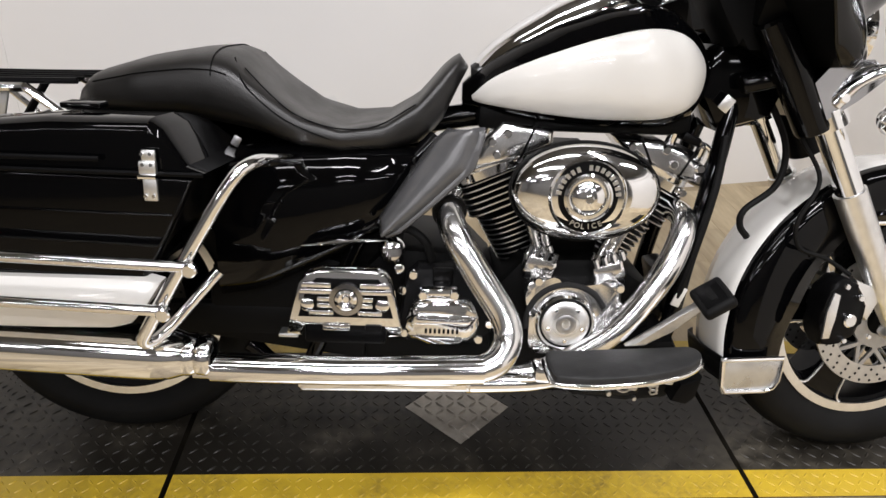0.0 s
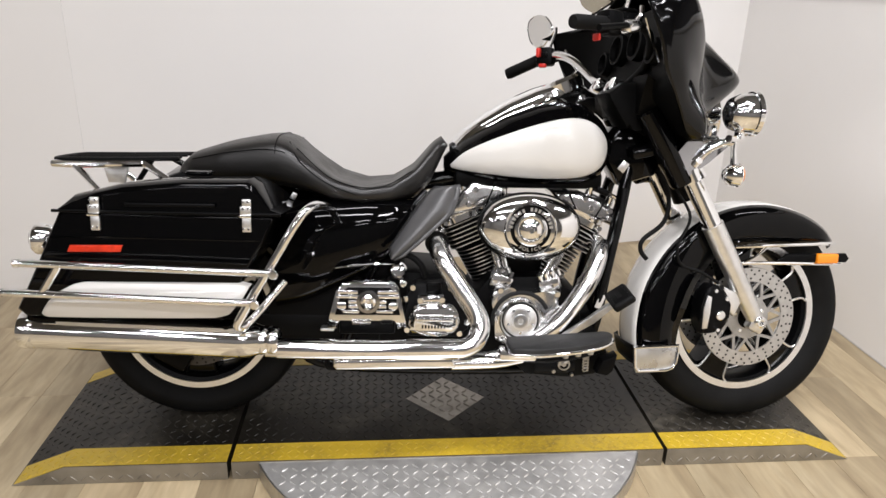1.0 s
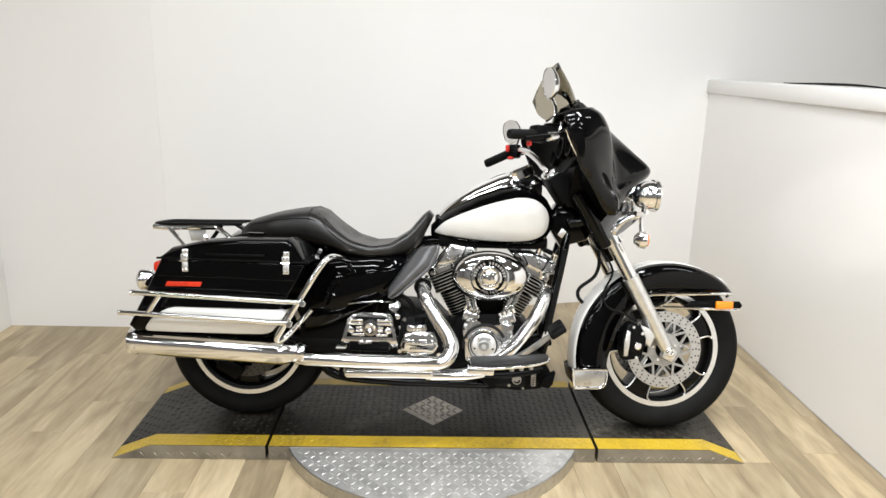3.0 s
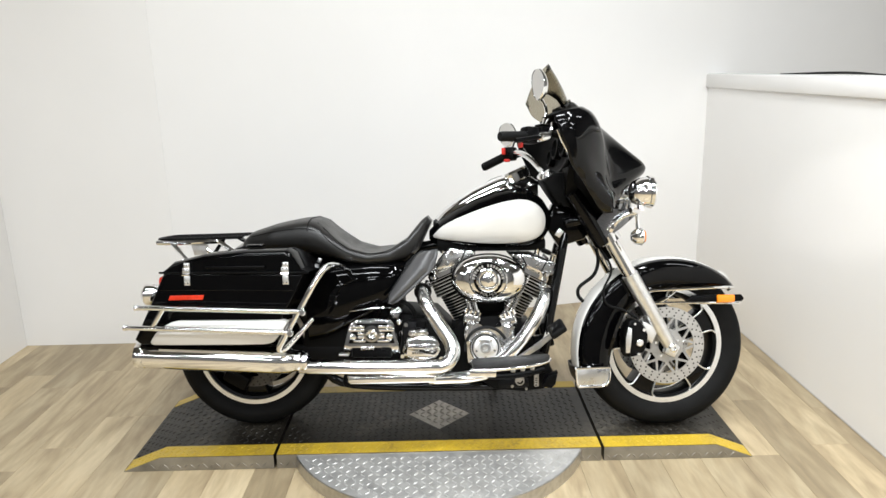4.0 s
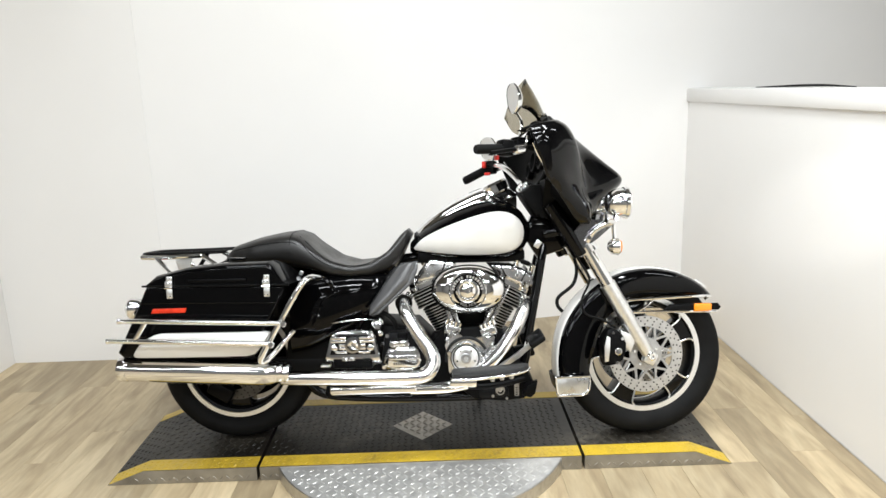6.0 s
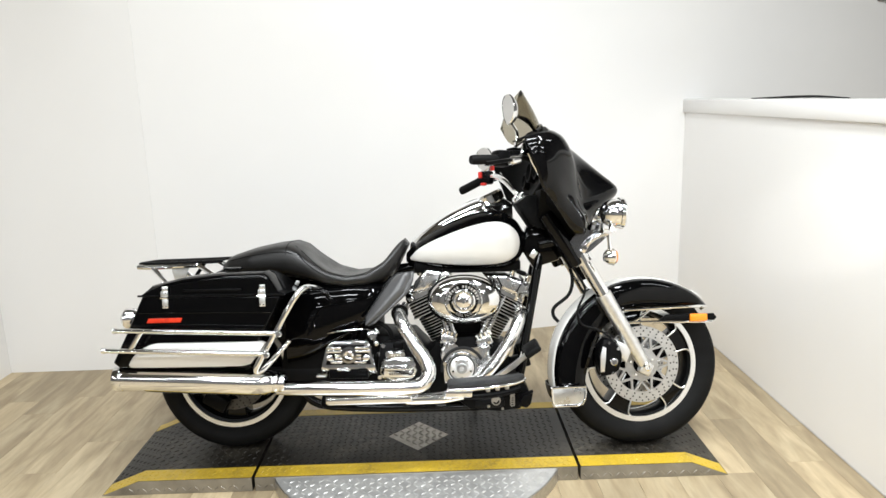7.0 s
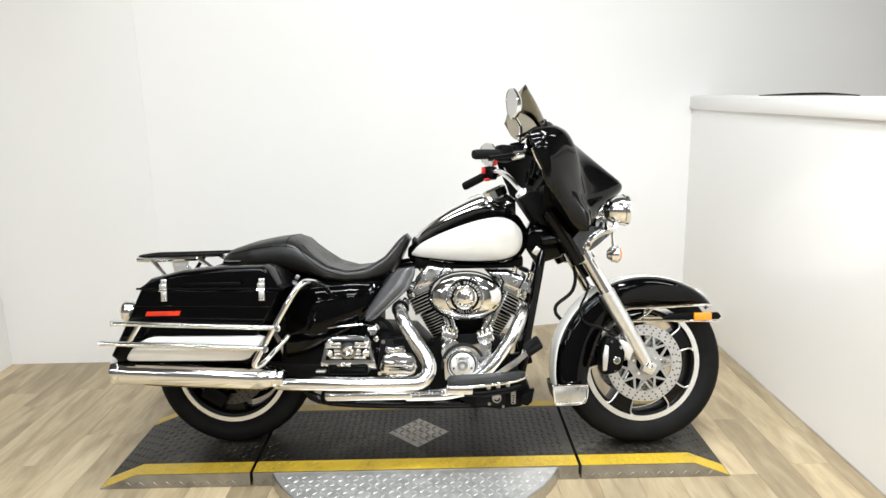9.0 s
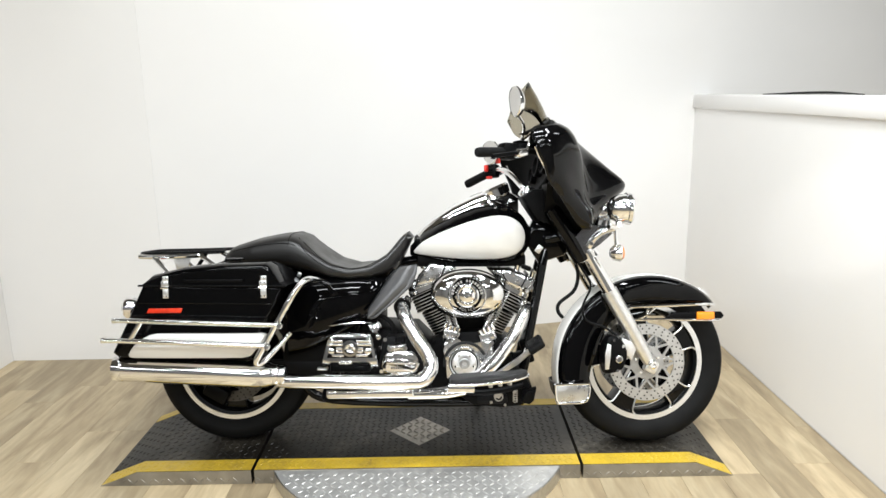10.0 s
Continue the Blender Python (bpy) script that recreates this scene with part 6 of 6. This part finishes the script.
# grey leg guard flap beside the tank
rings = []
for f in np.linspace(0, 1, 14):
    back_edge = Vector((np.interp(f, [0, 0.12, 0.4, 0.75, 0.94, 1], [-0.128, -0.150, -0.180, -0.228, -0.252, -0.250]), -0.150 - 0.05 * f, np.interp(f, [0, 0.12, 0.4, 0.75, 0.94, 1], [0.706, 0.690, 0.650, 0.580, 0.545, 0.524])))
    front_edge = Vector((np.interp(f, [0, 0.12, 0.4, 0.75, 0.94, 1], [-0.064, -0.064, -0.080, -0.158, -0.215, -0.236]), -0.185 - 0.045 * f, np.interp(f, [0, 0.12, 0.4, 0.75, 0.94, 1], [0.714, 0.690, 0.640, 0.570, 0.522, 0.517])))
    row = []
    for g in np.linspace(0, 1, 9):
        p = back_edge.lerp(front_edge, float(g))
        p.y -= 0.026 * math.sin(math.pi * min(g * 1.15, 1)) ** 0.8
        row.append(p)
    rings.append(row)
solid(part("leg_guard", loft_bm(rings, None, closed=False), GREY_VINYL, bike, "grey moulded leg guard flap below the tank", angle=60), 0.006)

# ---- rider footboard and brake pedal ----
BOARD = [(0.062, -0.276), (0.30, -0.276), (0.336, -0.282), (0.345, -0.305), (0.332, -0.334), (0.292, -0.362), (0.22, -0.382), (0.13, -0.386), (0.075, -0.381), (0.058, -0.366), (0.055, -0.295)]


def board_z(x):
    return float(np.interp(x, [0.05, 0.14, 0.22, 0.29, 0.345], [0.302, 0.303, 0.310, 0.315, 0.321]))


def board_bm(lo, hi, shrink, soft=0.0):
    """A slab over the board's plan outline, from lo to hi above its curved underside."""
    c = Vector((0.195, -0.330, 0))
    pts = smooth_path([Vector((x, y, 0)) for x, y in BOARD + BOARD[:1]], 4)[:-1]
    rings = []
    for h, f in ((lo, shrink - soft), (lo + 0.002, shrink), (hi - 0.003, shrink), (hi - 0.001, shrink - 0.015), (hi, shrink - 0.04)):
        rings.append([Vector((q.x, q.y, board_z(q.x) + h)) for q in [c + (p - c) * f for p in pts]])
    return loft_bm(rings)


fb = part("rider_footboard", board_bm(0.0, 0.009, 1.0, 0.02), CHROME, bike, "rubber topped chrome rider footboard", angle=50)
part("board_rubber", board_bm(0.009, 0.022, 0.955), GREY_RUBBER, fb, "worn grey black rubber pad", angle=40)
for k in range(3):
    part("board_bolt", bolt_bm((0.205 + 0.034 * k, -0.360 + 0.008 * k, board_z(0.21 + 0.03 * k) - 0.004), (0, -0.3, -1), 0.008, 0.012, n=12), STEEL, fb)
UNDER = Matrix.Translation((0.0, 0.095, -0.024))
part("board_arm", prism_bm([(0.10, 0.235), (0.14, 0.205), (0.25, 0.195), (0.33, 0.205), (0.36, 0.235), (0.365, 0.27), (0.33, 0.335), (0.10, 0.315)], -0.29, -0.14, 0.014), MATT_DARK, fb, "black footboard bracket and master cylinder", m=UNDER)
part("bracket_wedge", prism_bm([(0.335, 0.268), (0.375, 0.285), (0.366, 0.240), (0.350, 0.225), (0.32, 0.232)], -0.345, -0.30, 0.004), SATIN_BLACK, fb, m=UNDER)
part("bracket_bar", tube_bm([(0.08, -0.31, 0.268), (0.16, -0.315, 0.262), (0.25, -0.32, 0.272), (0.33, -0.32, 0.292)], 0.011, 10, 3), SATIN_BLACK, fb, m=UNDER)
part("bracket_tube", revolve_bm([(0, 0), (0.020, 0.0), (0.022, 0.006), (0.022, 0.10), (0.016, 0.112), (0, 0.112)], (0.16, -0.275, 0.228), (1, -0.1, 0.06), 20), WRINKLE, fb, m=UNDER)
part("bracket_spring", tube_bm([(0.30 + 0.008 * math.cos(k * 1.05), -0.30, 0.222 + 0.0014 * k + 0.008 * math.sin(k * 1.05)) for k in range(36)], 0.0022, 5, 1), STEEL, fb, m=UNDER)
for x, z, r in ((0.21, 0.222, 0.006), (0.262, 0.212, 0.005), (0.335, 0.232, 0.006), (0.298, 0.262, 0.005)):
    part("bracket_bolt", bolt_bm((x, -0.301, z), r=r, h=0.006, n=12), STEEL, fb, m=UNDER)
part("bracket_cap", revolve_bm([(0, 0.008), (0.006, 0.008), (0.007, 0.003), (0.012, 0.003), (0.014, 0.007), (0.017, 0.007), (0.018, 0)], (0.238, -0.300, 0.243), (0, -1, 0), 24), STEEL, fb, "round steel cap", m=UNDER)
part("frame_foot", box_bm(0.10, -0.24, 0.262, 0.10, 0.05, 0.03, 0.006), CHROME, fb)
pedal = part("brake_pedal", prism_bm([(0.225, 0.312), (0.262, 0.314), (0.308, 0.345), (0.372, 0.398), (0.366, 0.414), (0.325, 0.382)], -0.232, -0.212, 0.005), STEEL, bike, "silver brake pedal arm with a rubber pad")
PAD_N = Vector((-0.56, -0.28, 0.78)).normalized()
PAD_U = Vector((0.05, 1.0, 0.0)).cross(PAD_N).cross(PAD_N).normalized()
PAD_M = Matrix.Translation((0.371, -0.246, 0.423)) @ Matrix((PAD_U, PAD_N.cross(PAD_U), PAD_N)).transposed().to_4x4()
part("pedal_pad", box_bm(0, 0, 0, 0.078, 0.064, 0.024, 0.009, segments=3), RUBBER, pedal, "square black rubber brake pad", PAD_M)
part("pad_face", box_bm(0, 0, 0.0115, 0.058, 0.044, 0.003, 0.001), SATIN_BLACK, pedal, "", PAD_M)
part("pad_emblem", box_bm(0, 0, 0.0135, 0.034, 0.012, 0.0016, 0.0004), RUBBER, pedal, "", PAD_M)
part("frame_label", box_bm(0.348, -0.140, 0.382, 0.018, 0.004, 0.042, 0.001, (0, 20, 0)), WHITE, frame_part, "white label on the frame tube")
part("harness", tube_bm([(0.408, -0.10, 0.70), (0.392, -0.128, 0.60), (0.362, -0.14, 0.46), (0.345, -0.135, 0.38)], 0.008, 8, 4), RUBBER, frame_part)
part("side_stand", tube_bm([(0.10, 0.20, 0.20), (0.16, 0.30, 0.09), (0.19, 0.355, -0.045)], 0.012, 10, 2), SATIN_BLACK, bike, "black side stand")

# rear brake parts under the bag
part("rear_caliper", box_bm(-0.86, -0.115, 0.21, 0.10, 0.05, 0.06, 0.012, (0, 30, 0)), SATIN_BLACK, rear_wheel, "")

# ---- floor planks ----
rng = random.Random(11)
PW, PL, TH = 0.152, 0.914, 0.006
plank_meshes = []
for k in range(6):
    bm = box_bm(0, 0, -0.003, PW - 0.0006, PL - 0.0006, TH, 0.0006, segments=1)
    me = bpy.data.meshes.new("plank")
    bmesh.ops.recalc_face_normals(bm, faces=bm.faces)
    bm.to_mesh(me)
    bm.free()
    me.materials.append(PLANK)
    plank_meshes.append(me)
far = []
col = 0
x = -7.0
while x < 5.0:
    y = -8.0 - rng.random() * PL
    while y < 2.6:
        cx, cy = x + PW / 2, y + PL / 2
        near = -2.45 < cx < 1.66 and -1.45 < cy < 2.0
        if near:
            ob = new("plank", plank_meshes[col % 6])
            ob.location = (cx, cy, 0)
            ob.parent = sub
        else:
            far.append((cx, cy))
        y += PL
    x += PW
    col += 1
verts, faces = [], []
for cx, cy in far:
    b = len(verts)
    a, c = PW / 2 - 0.0003, PL / 2 - 0.0003
    verts += [(cx - a, cy - c, 0), (cx + a, cy - c, 0), (cx + a, cy + c, 0), (cx - a, cy + c, 0), (cx - a, cy - c, -0.006), (cx + a, cy - c, -0.006), (cx + a, cy + c, -0.006), (cx - a, cy + c, -0.006)]
    faces += [(b, b + 1, b + 2, b + 3), (b, b + 4, b + 5, b + 1), (b + 1, b + 5, b + 6, b + 2), (b + 2, b + 6, b + 7, b + 3), (b + 3, b + 7, b + 4, b)]
me = bpy.data.meshes.new("far_planks")
me.from_pydata(verts, [], faces)
me.materials.append(PLANK)
tagged(new("far_planks", me), kind="stuff").parent = sub

# ---- loose things ----
strip = mesh_object("rubber_strip", tube_bm([(1.612, 0.93, 1.378), (1.608, 0.72, 1.381), (1.606, 0.52, 1.3845), (1.604, 0.30, 1.386), (1.606, 0.08, 1.380)], [0.002, 0.004, 0.0055, 0.005, 0.002], 8, 4), RUBBER)
tagged(strip, "thin black rubber strip lying on the white half wall", "rubber strip")

bracket = tagged(new("wall_bracket"), "small black metal bracket high on the white wall", "bracket")
part("bracket_arm", box_bm(2.915, back_y(2.915) - 0.014, 1.995, 0.045, 0.030, 0.085, 0.004), SATIN_BLACK, bracket)
part("bracket_arm", box_bm(2.990, back_y(2.990) - 0.014, 1.985, 0.060, 0.030, 0.105, 0.004), SATIN_BLACK, bracket)
part("bracket_bar", box_bm(2.955, back_y(2.955) - 0.012, 2.045, 0.150, 0.026, 0.03, 0.004), SATIN_BLACK, bracket)
